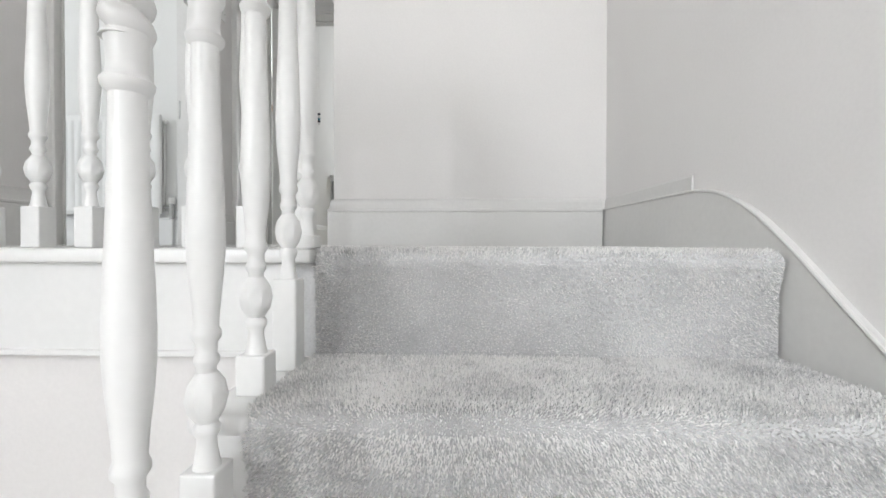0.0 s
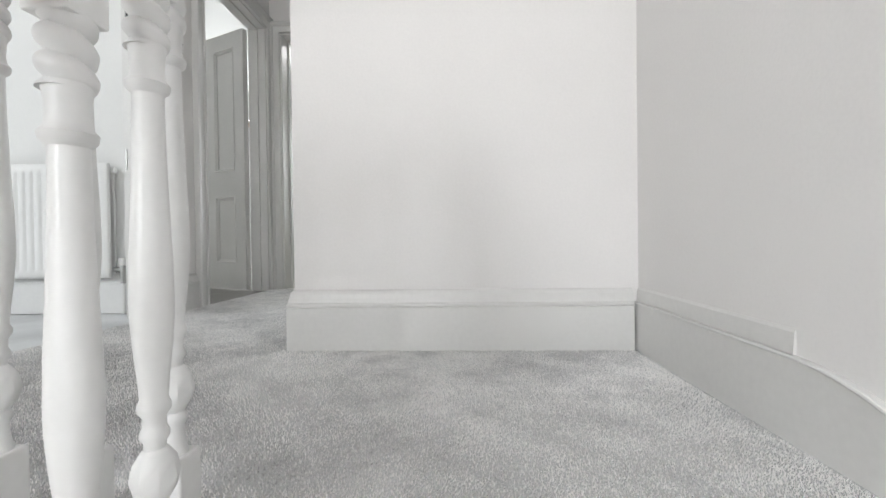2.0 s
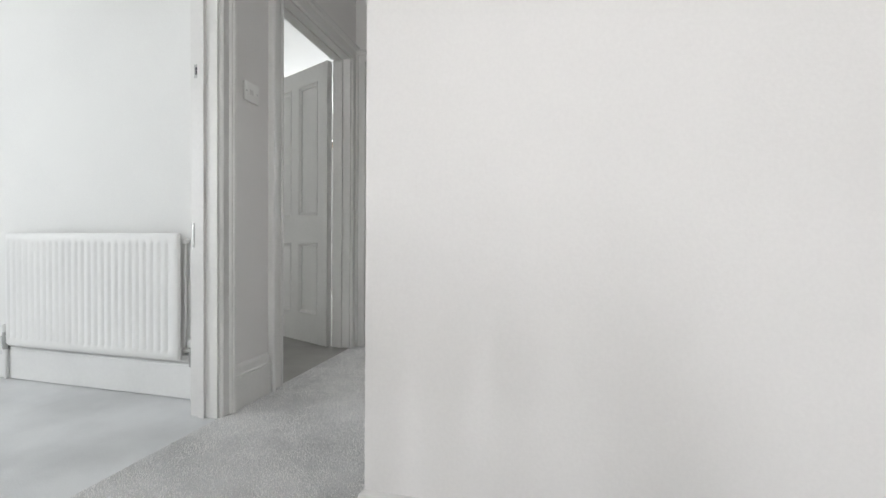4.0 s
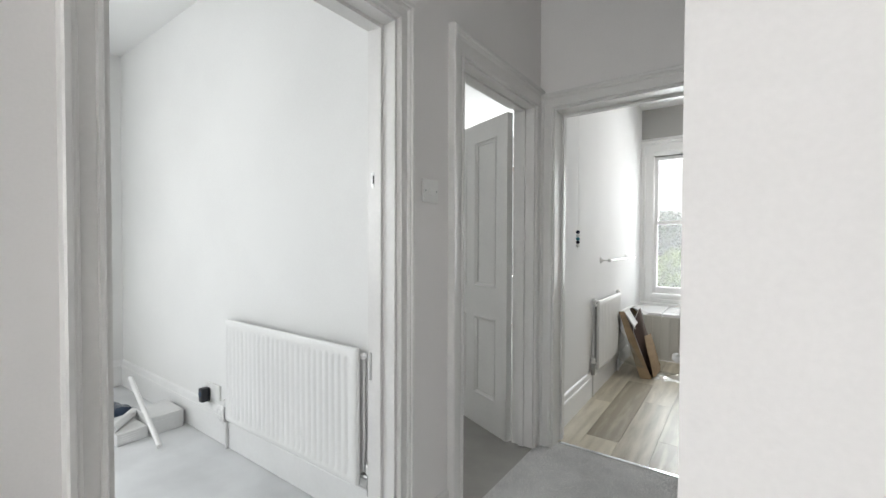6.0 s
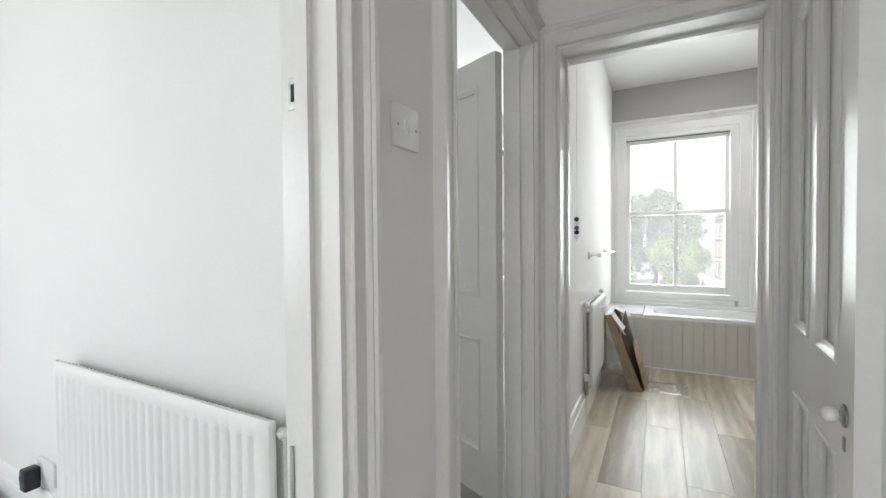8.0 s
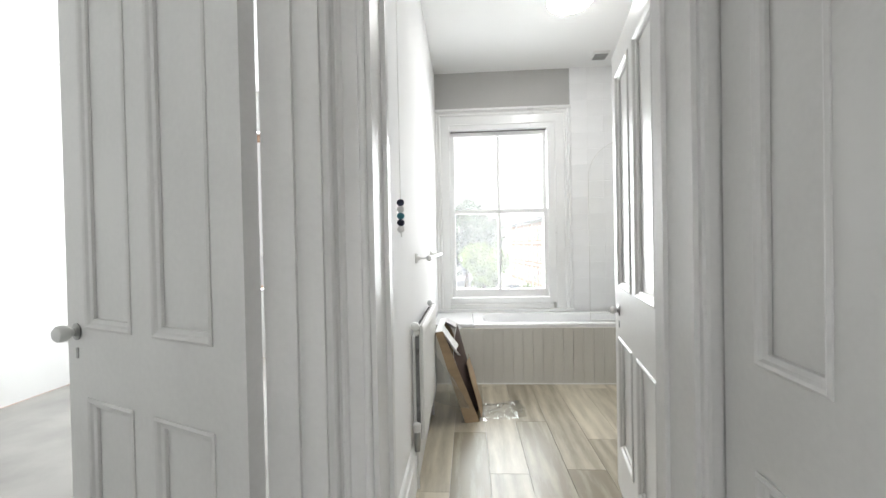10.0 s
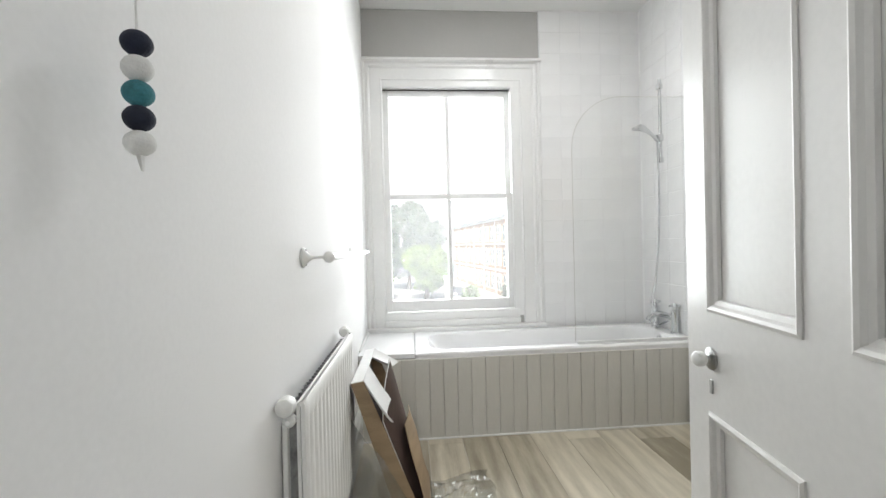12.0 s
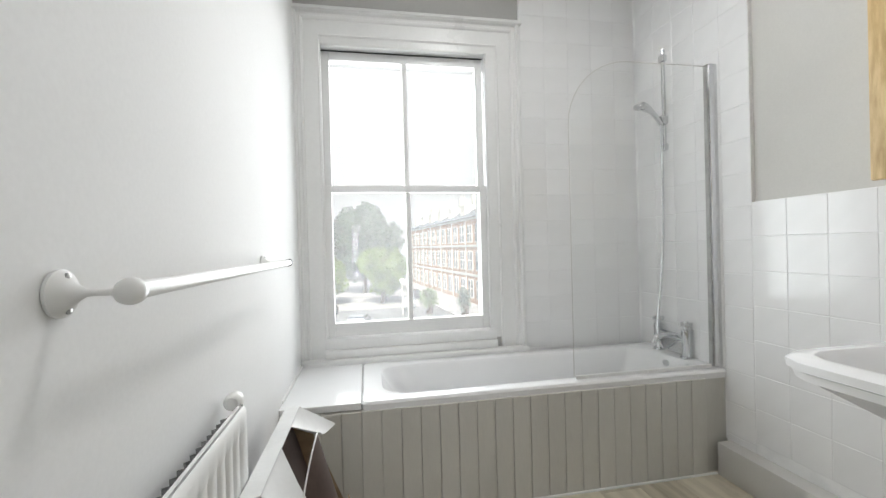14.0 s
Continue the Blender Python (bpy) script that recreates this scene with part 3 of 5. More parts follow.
part("sloping_rail", bm, RAIL_WOOD, hr, "stripped pine rail with a rounded turn", True)
bm = bmesh.new()
rail_sweep(bm, sec, [(0.0, -0.80, 0.661), (-0.3, -0.80, 0.661), (-0.6, -0.80, 0.661), (LEFT, -0.80, 0.661)])
part("level_rail", bm, RAIL_WOOD, hr, "lighter stripped pine rail along the landing", True)

# ---- skirting, casings ----
SKIRT = [(0, 0), (0.02, 0), (0.02, 0.135), (0.018, 0.138), (0.0215, 0.141), (0.0215, 0.148), (0.016, 0.152), (0.013, 0.165), (0.012, 0.178), (0.008, 0.186), (0.0, 0.192)]


def skirting(name, path, label="grey-white painted moulded skirting board", material=None, tall=1.0):
    bm = bmesh.new()
    sweep(bm, [(u, v * tall) for u, v in SKIRT], [(x, y, 0.0) for x, y in path], (0, 0, 1))
    return solid(name, bm, material or WOOD_PAINT, label, "skirting")


skirting("baseboard_facing", [(RIGHT - 0.02, 0.02), (0.02, 0.02), (0.02, 1.13)])
skirting("baseboard_landing_left", [(LEFT, -0.265), (LEFT, -0.86)])
skirting("baseboard_pier", [(LEFT, 0.925), (LEFT, 0.688)], "grey-white painted skirting on the pier between doorways")
skirting("baseboard_bedroom", [(-1.035, 0.775), (-4.1, 0.775), (-4.1, -3.0)], "white painted moulded bedroom skirting", WHITE_PAINT, 1.1)
skirting("baseboard_bathroom", [(bath_left(4.2), 4.2), (bath_left(2.062), 2.062)], "white painted bathroom skirting with moulded top", WHITE_PAINT, 1.05)

CASING = [(0, 0), (0, 0.014), (0.006, 0.018), (0.016, 0.018), (0.02, 0.012), (0.026, 0.0125), (0.062, 0.014), (0.066, 0.019), (0.072, 0.0235), (0.079, 0.0235), (0.083, 0.030), (0.098, 0.032), (0.104, 0.028), (0.106, 0.0)]


def doorway(name, axis, at, sign, a0, a1, h, depth, label, scale=1.0, left=1.0, right=1.0):
    """Casing on the face of a wall at axis = at, which looks towards sign, and the lining through depth of wall."""
    d = thing(name, ((at, (a0 + a1) / 2, 0) if axis == "x" else ((a0 + a1) / 2, at, 0)), label, "door frame", kind="structure")

    def put(a, z, o=0.0):
        return (at + sign * o, a, z) if axis == "x" else (a, at + sign * o, z)

    nrm = (sign, 0, 0) if axis == "x" else (0, sign, 0)
    path = [put(a0, 0.001), put(a0, h), put(a1, h), put(a1, 0.001)]
    va, vb = Vector(path[1]) - Vector(path[0]), Vector(path[2]) - Vector(path[1])
    left_of = Vector(nrm).cross(va)
    k = 1 if left_of.dot(vb) < 0 else -1
    bm = bmesh.new()
    sweep(bm, [(k * u * scale, v) for u, v in CASING], path, nrm)
    part("casing", bm, WOOD_PAINT, d, "moulded grey-white painted architrave")
    # lining boards through the wall, and the stops
    t = 0.012
    lo, hi = sorted((0.0, -sign * depth))
    for nm, ra, rz in (("jamb", (a0 - 0.002, a0 + t), (0.0, h)), ("jamb", (a1 - t, a1 + 0.002), (0.0, h)), ("head", (a0 + t, a1 - t), (h - t, h + 0.002))):
        b = bmesh.new()
        if axis == "x":
            box(b, at + lo, ra[0], rz[0], at + hi, ra[1], rz[1])
        else:
            box(b, ra[0], at + lo, rz[0], ra[1], at + hi, rz[1])
        part(nm, b, WOOD_PAINT, d)
    st = -sign * (depth - 0.045)
    lo, hi = sorted((st, st + sign * 0.03))
    for ra, rz in (((a0 + t, a0 + t + 0.012), (0, h - t)), ((a1 - t - 0.012, a1 - t), (0, h - t)), ((a0 + t + 0.012, a1 - t - 0.012), (h - t - 0.012, h - t))):
        b = bmesh.new()
        if axis == "x":
            box(b, at + lo, ra[0], rz[0], at + hi, ra[1], rz[1])
        else:
            box(b, ra[0], at + lo, rz[0], ra[1], at + hi, rz[1])
        part("stop", b, WOOD_PAINT, d)
    return d


f1 = doorway("door_frame_1", "x", LEFT, 1, -0.19, 0.622, 1.97, 0.13, "grey-white painted bedroom door frame, no door hung", 0.6)
f2 = doorway("door_frame_2", "x", LEFT, 1, 1.03, 1.80, 1.985, 0.13, "grey-white painted door frame beside the pier", 0.95)
f3 = doorway("door_frame_3", "y", 1.87, -1, -0.82, -0.09, 1.975, 0.19, "grey-white painted bathroom door frame", 0.8)
f4 = doorway("door_frame_4", "x", 0.02, -1, 1.29, 1.85, 1.985, 0.12, "grey-white painted cupboard door frame", 0.8)
# bead added only to narrow the dark slit behind the ajar leaf
part("stop_bead", boxes((-0.046, 1.214, 0.003, -0.009, 1.242, 1.97), bevel=0.003), WOOD_PAINT, f4)
# strike plates and old hinge cut-outs on the bedroom jamb
part("strike_plate", boxes((-1.01, 0.608, 1.395, -0.985, 0.6105, 1.45)), STEEL, f1, "dull steel strike plate")
# near-black block on the plate stands for its shaded hole
part("strike_hole", boxes((-1.003, 0.6065, 1.408, -0.992, 0.609, 1.438)), SHADE_BLACK, f1)
part("hinge_recess", boxes((-1.02, 0.607, 0.70, -1.012, 0.6105, 0.80)), STEEL, f1)


# ---- doors ----


def panel_door(name, w, h, label, m, knob_side=1, knob_z=0.92, knobs=True, t=0.04, knob_label="white ceramic knob", kr=1.0, back=0.055, stile=0.105, mid=0.09, lock=(0.722, 0.912)):
    """A four-panel door in its own metres: hinged at x = 0, leaf along +x, faces at y = 0 and y = t."""
    d = new(name)
    d.matrix_world = m
    PLACE[d] = Matrix()
    tagged(d, label, "door", kind="structure")
    sw, top, bot = stile, 0.115, 0.20
    lz0, lz1 = lock
    cx = w / 2
    bm = bmesh.new()
    z0 = 0.008
    for r in ((0, z0, sw, h), (w - sw, z0, w, h), (cx - mid / 2, z0 + bot, cx + mid / 2, lz0), (cx - mid / 2, lz1, cx + mid / 2, h - top),
              (sw, z0, w - sw, z0 + bot), (sw, lz0, w - sw, lz1), (sw, h - top, w - sw, h)):
        box(bm, r[0], 0, r[1], r[2], t, r[3])
    bmesh.ops.remove_doubles(bm, verts=bm.verts, dist=1e-5)
    part("leaf_frame", bm, WOOD_PAINT, d)
    for x0, x1 in ((sw, cx - mid / 2), (cx + mid / 2, w - sw)):
        for za, zb in ((z0 + bot, lz0), (lz1, h - top)):
            part("panel", boxes((x0 - 0.005, t / 2 - 0.006, za - 0.005, x1 + 0.005, t / 2 + 0.006, zb + 0.005)), WOOD_PAINT, d)
            bm = bmesh.new()
            prof = [(0, -0.013), (0, 0.003), (-0.006, 0.006), (-0.012, 0.003), (-0.017, -0.003), (-0.026, -0.006), (-0.028, -0.013)]
            for yy, sg in ((0.0, -1), (t, 1)):
                pts = [(x0, yy, za), (x1, yy, za), (x1, yy, zb), (x0, yy, zb)]
                sweep(bm, [((u if sg > 0 else -u), v) for u, v in prof], pts, (0, sg, 0), closed=True)
            part("panel_moulding", bm, WOOD_PAINT, d)
    for z in (0.22, h - 0.25):
        bm = bmesh.new()
        lathe(bm, [(0.006, z - 0.045), (0.0065, z - 0.04), (0.0065, z + 0.04), (0.006, z + 0.045)], (-0.004, -0.004 if knob_side < 0 else t + 0.004, 0), n=10)
        box(bm, -0.002, 0.004, z - 0.04, 0.0005, t - 0.004, z + 0.04)
        part("hinge", bm, WOOD_PAINT, d, "painted-over butt hinge", True)
    if knobs:
        for yy, sg in ((0.0, -1), (t, 1)):
            bm = bmesh.new()
            lathe(bm, [(0.024, sg * 0.001), (0.024, sg * 0.004), (0.011, sg * 0.007), (0.009, sg * 0.012)], (w - back, yy, knob_z), n=20, axis="y")
            part("rose", bm, STEEL, d, "dull metal rose", True)
            bm = bmesh.new()
            lathe(bm, [(0.0095, sg * 0.008), (0.010, sg * 0.014), (0.016, sg * 0.019), (0.0215, sg * 0.026), (0.0235, sg * 0.036), (0.0215, sg * 0.046), (0.014, sg * 0.053), (0.004, sg * 0.0555)], (w - back, yy, knob_z), n=24, axis="y")
            bmesh.ops.scale(bm, vec=(kr, kr, kr), space=Matrix.Translation((-(w - back), -yy, -knob_z)), verts=bm.verts)
            part("knob", bm, PLASTIC, d, knob_label, True)
        bm = boxes((w - back - 0.005, -0.0035, knob_z - 0.075, w - back + 0.005, 0.001, knob_z - 0.045), (w - back - 0.005, t - 0.001, knob_z - 0.075, w - back + 0.005, t + 0.0035, knob_z - 0.045), bevel=0.001)
        part("keyhole_cover", bm, STEEL, d)
    return d


def leaf(hinge, angle):
    """Pose of a leaf whose hinge line is at hinge and which points at angle degrees from +x."""
    return pose(hinge[0], hinge[1], 0.0, 0, 0, angle)


# back room door, swung past square into the room
panel_door("door_2", 0.75, 1.965, "grey-white painted four-panel door standing open", leaf((-1.037, 1.789), 157), knob_z=0.9)
# bathroom door, open into the bathroom
panel_door("door_3", 0.80, 1.955, "grey-white painted four-panel bathroom door standing open", leaf((-0.023, 2.081), 80.0), knob_side=-1, knob_z=0.82, back=0.10, kr=0.72, stile=0.09, mid=0.085, lock=(0.703, 0.92))
# cupboard door, slightly ajar
panel_door("door_4", 0.664, 1.965, "grey-white painted four-panel cupboard door left ajar", leaf((-0.052, 1.847), -93.6), knob_z=0.79, kr=0.68, lock=(0.685, 0.885))

# ---- bathroom window ----


def bathroom_window():
    w = thing("window_1", (-0.29, 4.95, 0.56), "white painted wooden sash window, closed", "window", kind="structure")
    x0, x1, z0, z1 = -0.80, 0.225, 0.56, 2.26
    # lining of the opening
    lx0, lx1, lz1 = -0.765, 0.171, 2.202
    part("lining", boxes((x0 - 0.002, 4.862, z0, lx0, 5.16, z1), (lx1, 4.862, z0, x1 + 0.002, 5.16, z1), (lx0, 4.862, lz1, lx1, 5.16, z1 + 0.002), (lx0, 4.862, z0 - 0.002, lx1, 5.17, 0.607)), WHITE_PAINT, w)
    # moulded architrave
    prof = [(0, 0), (0, 0.012), (0.008, 0.016), (0.012, 0.012), (0.085, 0.012), (0.09, 0.02), (0.10, 0.024), (0.104, 0.018), (0.118, 0.02), (0.124, 0.034), (0.137, 0.036), (0.141, 0.03), (0.143, 0)]
    bm = bmesh.new()
    sweep(bm, [(-u, v) for u, v in prof], [(x1 + 0.0, BB, 0.50), (x1, BB, z1 - 0.02), (x0 + 0.045, BB, z1 - 0.02), (x0 + 0.045, BB, 0.50)], (0, -1, 0))
    part("architrave", bm, WHITE_PAINT, w)
    bm = bmesh.new()
    sweep(bm, [(0, 0), (0, 0.03), (0.006, 0.036), (0.012, 0.036), (0.02, 0.05), (0.026, 0.054), (0.03, 0.05), (0.03, 0)], [(x1 + 0.15, BB, 2.395), (BL + 0.002, BB, 2.395)], (0, -1, 0))
    part("cornice", bm, WHITE_PAINT, w)
    # sill board
    part("sill", boxes((BL + 0.002, 4.802, 0.462, 0.372, 4.868, 0.505), (x0 + 0.03, 4.835, 0.505, x1 - 0.03, 4.884, 0.55), (x0 + 0.03, 4.850, 0.55, x1 - 0.03, 4.884, 0.606), bevel=0.006), WHITE_PAINT, w, "", True)
    # sashes: the lower in front
    for nm, za, zb, y, rb, rt in (("lower_sash", 0.612, 1.442, 4.888, 0.074, 0.038), ("upper_sash", 1.410, 2.199, 4.934, 0.038, 0.05)):
        a, b = -0.757, 0.163
        st = 0.042
        bm = boxes((a, y, za, a + st, y + 0.042, zb), (b - st, y, za, b, y + 0.042, zb), (a + st, y, za, b - st, y + 0.042, za + rb), (a + st, y, zb - rt, b - st, y + 0.042, zb), bevel=0.003)
        s = part(nm, bm, WHITE_PAINT, w)
        mid = (a + b) / 2
        part("glazing_bar", boxes((mid - 0.014, y + 0.006, za + rb, mid + 0.014, y + 0.036, zb - rt), bevel=0.003), WHITE_PAINT, s)
        for p, q in ((a + st, mid - 0.014), (mid + 0.014, b - st)):
            g = part("pane", boxes((p - 0.004, y + 0.019, za + rb - 0.004, q + 0.004, y + 0.022, zb - rt + 0.004)), PANE, s, "clear glass pane with outdoor glare mixed in")
            g.visible_shadow = False
    part("staff_bead", boxes((lx0, 4.864, 0.607, lx0 + 0.012, 4.884, lz1), (lx1 - 0.012, 4.864, 0.607, lx1, 4.884, lz1), (lx0 + 0.012, 4.864, lz1 - 0.006, lx1 - 0.012, 4.884, lz1), bevel=0.003), WHITE_PAINT, w)
    # thin near-black strip put in for the shade above the upper sash
    part("head_gap", boxes((lx0 + 0.006, 4.928, 2.193, lx1 - 0.006, 4.931, 2.198)), SHADE_BLACK, w)


bathroom_window()


# ---- bath, shower, screen ----


def bath():
    b = thing("bathtub", (0.28, 4.55, 0.0), "white enamel bath built in under the window", "bath")
    x0, x1, y0, y1, zr = -0.568, 1.128, 4.232, 4.80, 0.482
    # rim and hollow as rounded rings
    def ring(ix, iy, z, r, n=8, dx=0.0):
        pts = []
        ax0, ax1, ay0, ay1 = x0 + ix + dx, x1 - ix, y0 + iy, y1 - iy
        for cx, cy, s in ((ax1 - r, ay1 - r, 0), (ax0 + r, ay1 - r, 90), (ax0 + r, ay0 + r, 180), (ax1 - r, ay0 + r, 270)):
            for i in range(n + 1):
                a = radians(s + 90 * i / n)
                pts.append((cx + r * math.cos(a), cy + r * math.sin(a), z))
        return pts
    rings = [ring(0, 0, zr - 0.04, 0.02), ring(-0.003, -0.003, zr - 0.012, 0.024), ring(0.004, 0.004, zr - 0.002, 0.026), ring(0.012, 0.012, zr, 0.03), ring(0.07, 0.06, zr, 0.10), ring(0.085, 0.072, zr - 0.004, 0.12), ring(0.095, 0.08, zr - 0.02, 0.13),
             ring(0.13, 0.09, zr - 0.14, 0.14, dx=0.05), ring(0.17, 0.10, zr - 0.30, 0.14, dx=0.12), ring(0.21, 0.13, zr - 0.37, 0.14, dx=0.18), ring(0.30, 0.20, zr - 0.385, 0.08, dx=0.2)]
    bm = bmesh.new()
    ring_loft(bm, rings, cap=False)
    bm.verts.ensure_lookup_table()
    n = len(rings[0])
    bm.faces.new([v for v in list(bm.verts)[-n:]])
    part("tub", bm, ENAMEL, b, "glossy white enamel tub", True)
    bm = bmesh.new()
    lathe(bm, [(0.03, 0), (0.03, -0.006), (0.012, -0.010)], (1.032, 4.52, 0.425), n=20, axis="x")
    part("overflow", bm, CHROME, b, "chrome overflow ring", True)
    sh = thing("bath_shelf", (-0.73, 4.5, 0.46), "glossy white board shelf at the end of the bath", "shelf")
    part("board", boxes((BL + 0.003, 4.232, 0.452, -0.572, 4.80, 0.48), bevel=0.004), ENAMEL, sh)
    part("sealant_line", boxes((BL + 0.002, 4.30, 0.48, BL + 0.012, 4.80, 0.492), bevel=0.003), SEAL, sh)
    bx = thing("pipe_boxing", (1.08, 3.2, 0.0), "pale painted boxed-in pipe ledge along the wall", "pipe box")
    part("casing", boxes((1.04, 2.95, 0.004, BR, 4.212, 0.154), bevel=0.004), TAUPE_PAINT, bx, "", True)
    # filler above the bath panel
    return part("front_panel", boxes((BL + 0.003, 4.238, 0.004, 1.12, 4.252, 0.448)), PANEL_PAINT, b, "stone-grey tongue-and-groove boarding")


BATH_PANEL = bath()


def taps():
    t = thing("bath_mixer_tap", (1.06, 4.50, 0.482), "chrome bath shower mixer tap with cross handles", "tap")
    for y in (4.44, 4.62):
        bm = bmesh.new()
        lathe(bm, [(0.026, 0), (0.026, 0.006), (0.018, 0.012), (0.018, 0.085), (0.021, 0.095), (0.021, 0.115), (0.013, 0.122), (0.012, 0.132)], (1.075, y, 0.482), n=18)
        p = part("pillar", bm, CHROME, t, "", True)
        bm = bmesh.new()
        tube(bm, [(1.045, y, 0.622), (1.105, y, 0.622)], 0.0065, 8)
        tube(bm, [(1.075, y - 0.03, 0.622), (1.075, y + 0.03, 0.622)], 0.0065, 8)
        lathe(bm, [(0.012, 0.612), (0.014, 0.622), (0.010, 0.634)], (1.075, y, 0), n=12)
        part("cross_handle", bm, CHROME, p, "", True)
    bm = bmesh.new()
    tube(bm, [(1.075, 4.44, 0.56), (1.075, 4.62, 0.56)], 0.017, 14)
    tube(bm, bez((1.075, 4.50, 0.562), (1.0, 4.50, 0.575), (0.97, 4.50, 0.575), (0.955, 4.50, 0.54), 8), 0.013, 12)
    part("spout", bm, CHROME, t, "", True)
    t.matrix_world = PLACE[t] @ Matrix.Diagonal((1.15, 1.15, 1.25, 1.0))
    s = thing("shower_set", (1.11, 4.60, 1.6), "chrome shower riser rail with hand shower and hose", "shower")
    bm = bmesh.new()
    tube(bm, [(1.105, 4.59, 1.595), (1.105, 4.59, 2.15)], 0.0105, 14)
    part("riser_rail", bm, CHROME, s, "", True)
    for z in (1.61, 2.10):
        part("wall_bracket", boxes((1.088, 4.57, z - 0.018, 1.128, 4.61, z + 0.018), bevel=0.006), CHROME, s, "", True)
    bm = boxes((1.075, 4.568, 1.735, 1.125, 4.612, 1.78), bevel=0.008)
    tube(bm, [(1.10, 4.59, 1.775), (1.065, 4.57, 1.762)], 0.014, 10)
    part("slider", bm, CHROME, s, "", True)
    bm = bmesh.new()
    tube(bm, bez((1.075, 4.575, 1.735), (1.03, 4.555, 1.76), (0.99, 4.54, 1.80), (0.915, 4.51, 1.805), 10), [0.010, 0.011, 0.012, 0.0125, 0.013, 0.0135, 0.014, 0.016, 0.02, 0.022, 0.022], 12)
    lathe(bm, [(0.018, 0.012), (0.034, 0.006), (0.036, -0.006), (0.030, -0.010)], (0.895, 4.50, 1.797), n=20)
    part("hand_shower", bm, CHROME, s, "", True)
    bm = bmesh.new()
    hose = bez((1.075, 4.578, 1.735), (1.10, 4.60, 1.35), (1.08, 4.58, 1.05), (1.02, 4.545, 0.78), 18) + bez((1.02, 4.545, 0.78), (0.955, 4.52, 0.56), (0.975, 4.48, 0.505), (1.03, 4.50, 0.53), 14)[1:] + [(1.075, 4.50, 0.548)]
    tube(bm, hose, 0.0065, 10)
    part("hose", bm, CHROME, s, "ribbed chrome hose", True)
    c = thing("shower_screen", (1.10, 4.262, 0.485), "clear glass bath screen with a chrome wall profile", "shower screen")
    part("wall_profile", boxes((1.072, 4.246, 0.487, 1.128, 4.280, 1.925), bevel=0.007), CHROME, c, "", True)
    part("profile_groove", boxes((1.064, 4.252, 0.49, 1.073, 4.274, 1.92), bevel=0.002), STEEL, c)
    # pane with one rounded top corner
    r, xa, xb, za, zb = 0.30, 0.36, 1.075, 0.50, 1.915
    out = [(xb, za), (xb, zb), (xa + r, zb)] + [(xa + r - r * math.sin(radians(a)), zb - r + r * math.cos(radians(a))) for a in range(8, 91, 8)] + [(xa, za)]
    bm = bmesh.new()
    ring_loft(bm, [[(x, y, z) for x, z in out] for y in (4.260, 4.266)])
    g = part("glass_panel", bm, GLASS, c, "clear toughened glass")
    g.visible_shadow = False
    bm = bmesh.new()
    tube(bm, [(x, 4.263, z) for x, z in out[1:]], 0.0019, 6)
    part("polished_edge", bm, TAUPE_PAINT, c, "thin pale polished glass edge", True)
    part("bottom_seal", boxes((0.37, 4.259, 0.484, 1.07, 4.267, 0.501), bevel=0.002), SEAL, c)


taps()


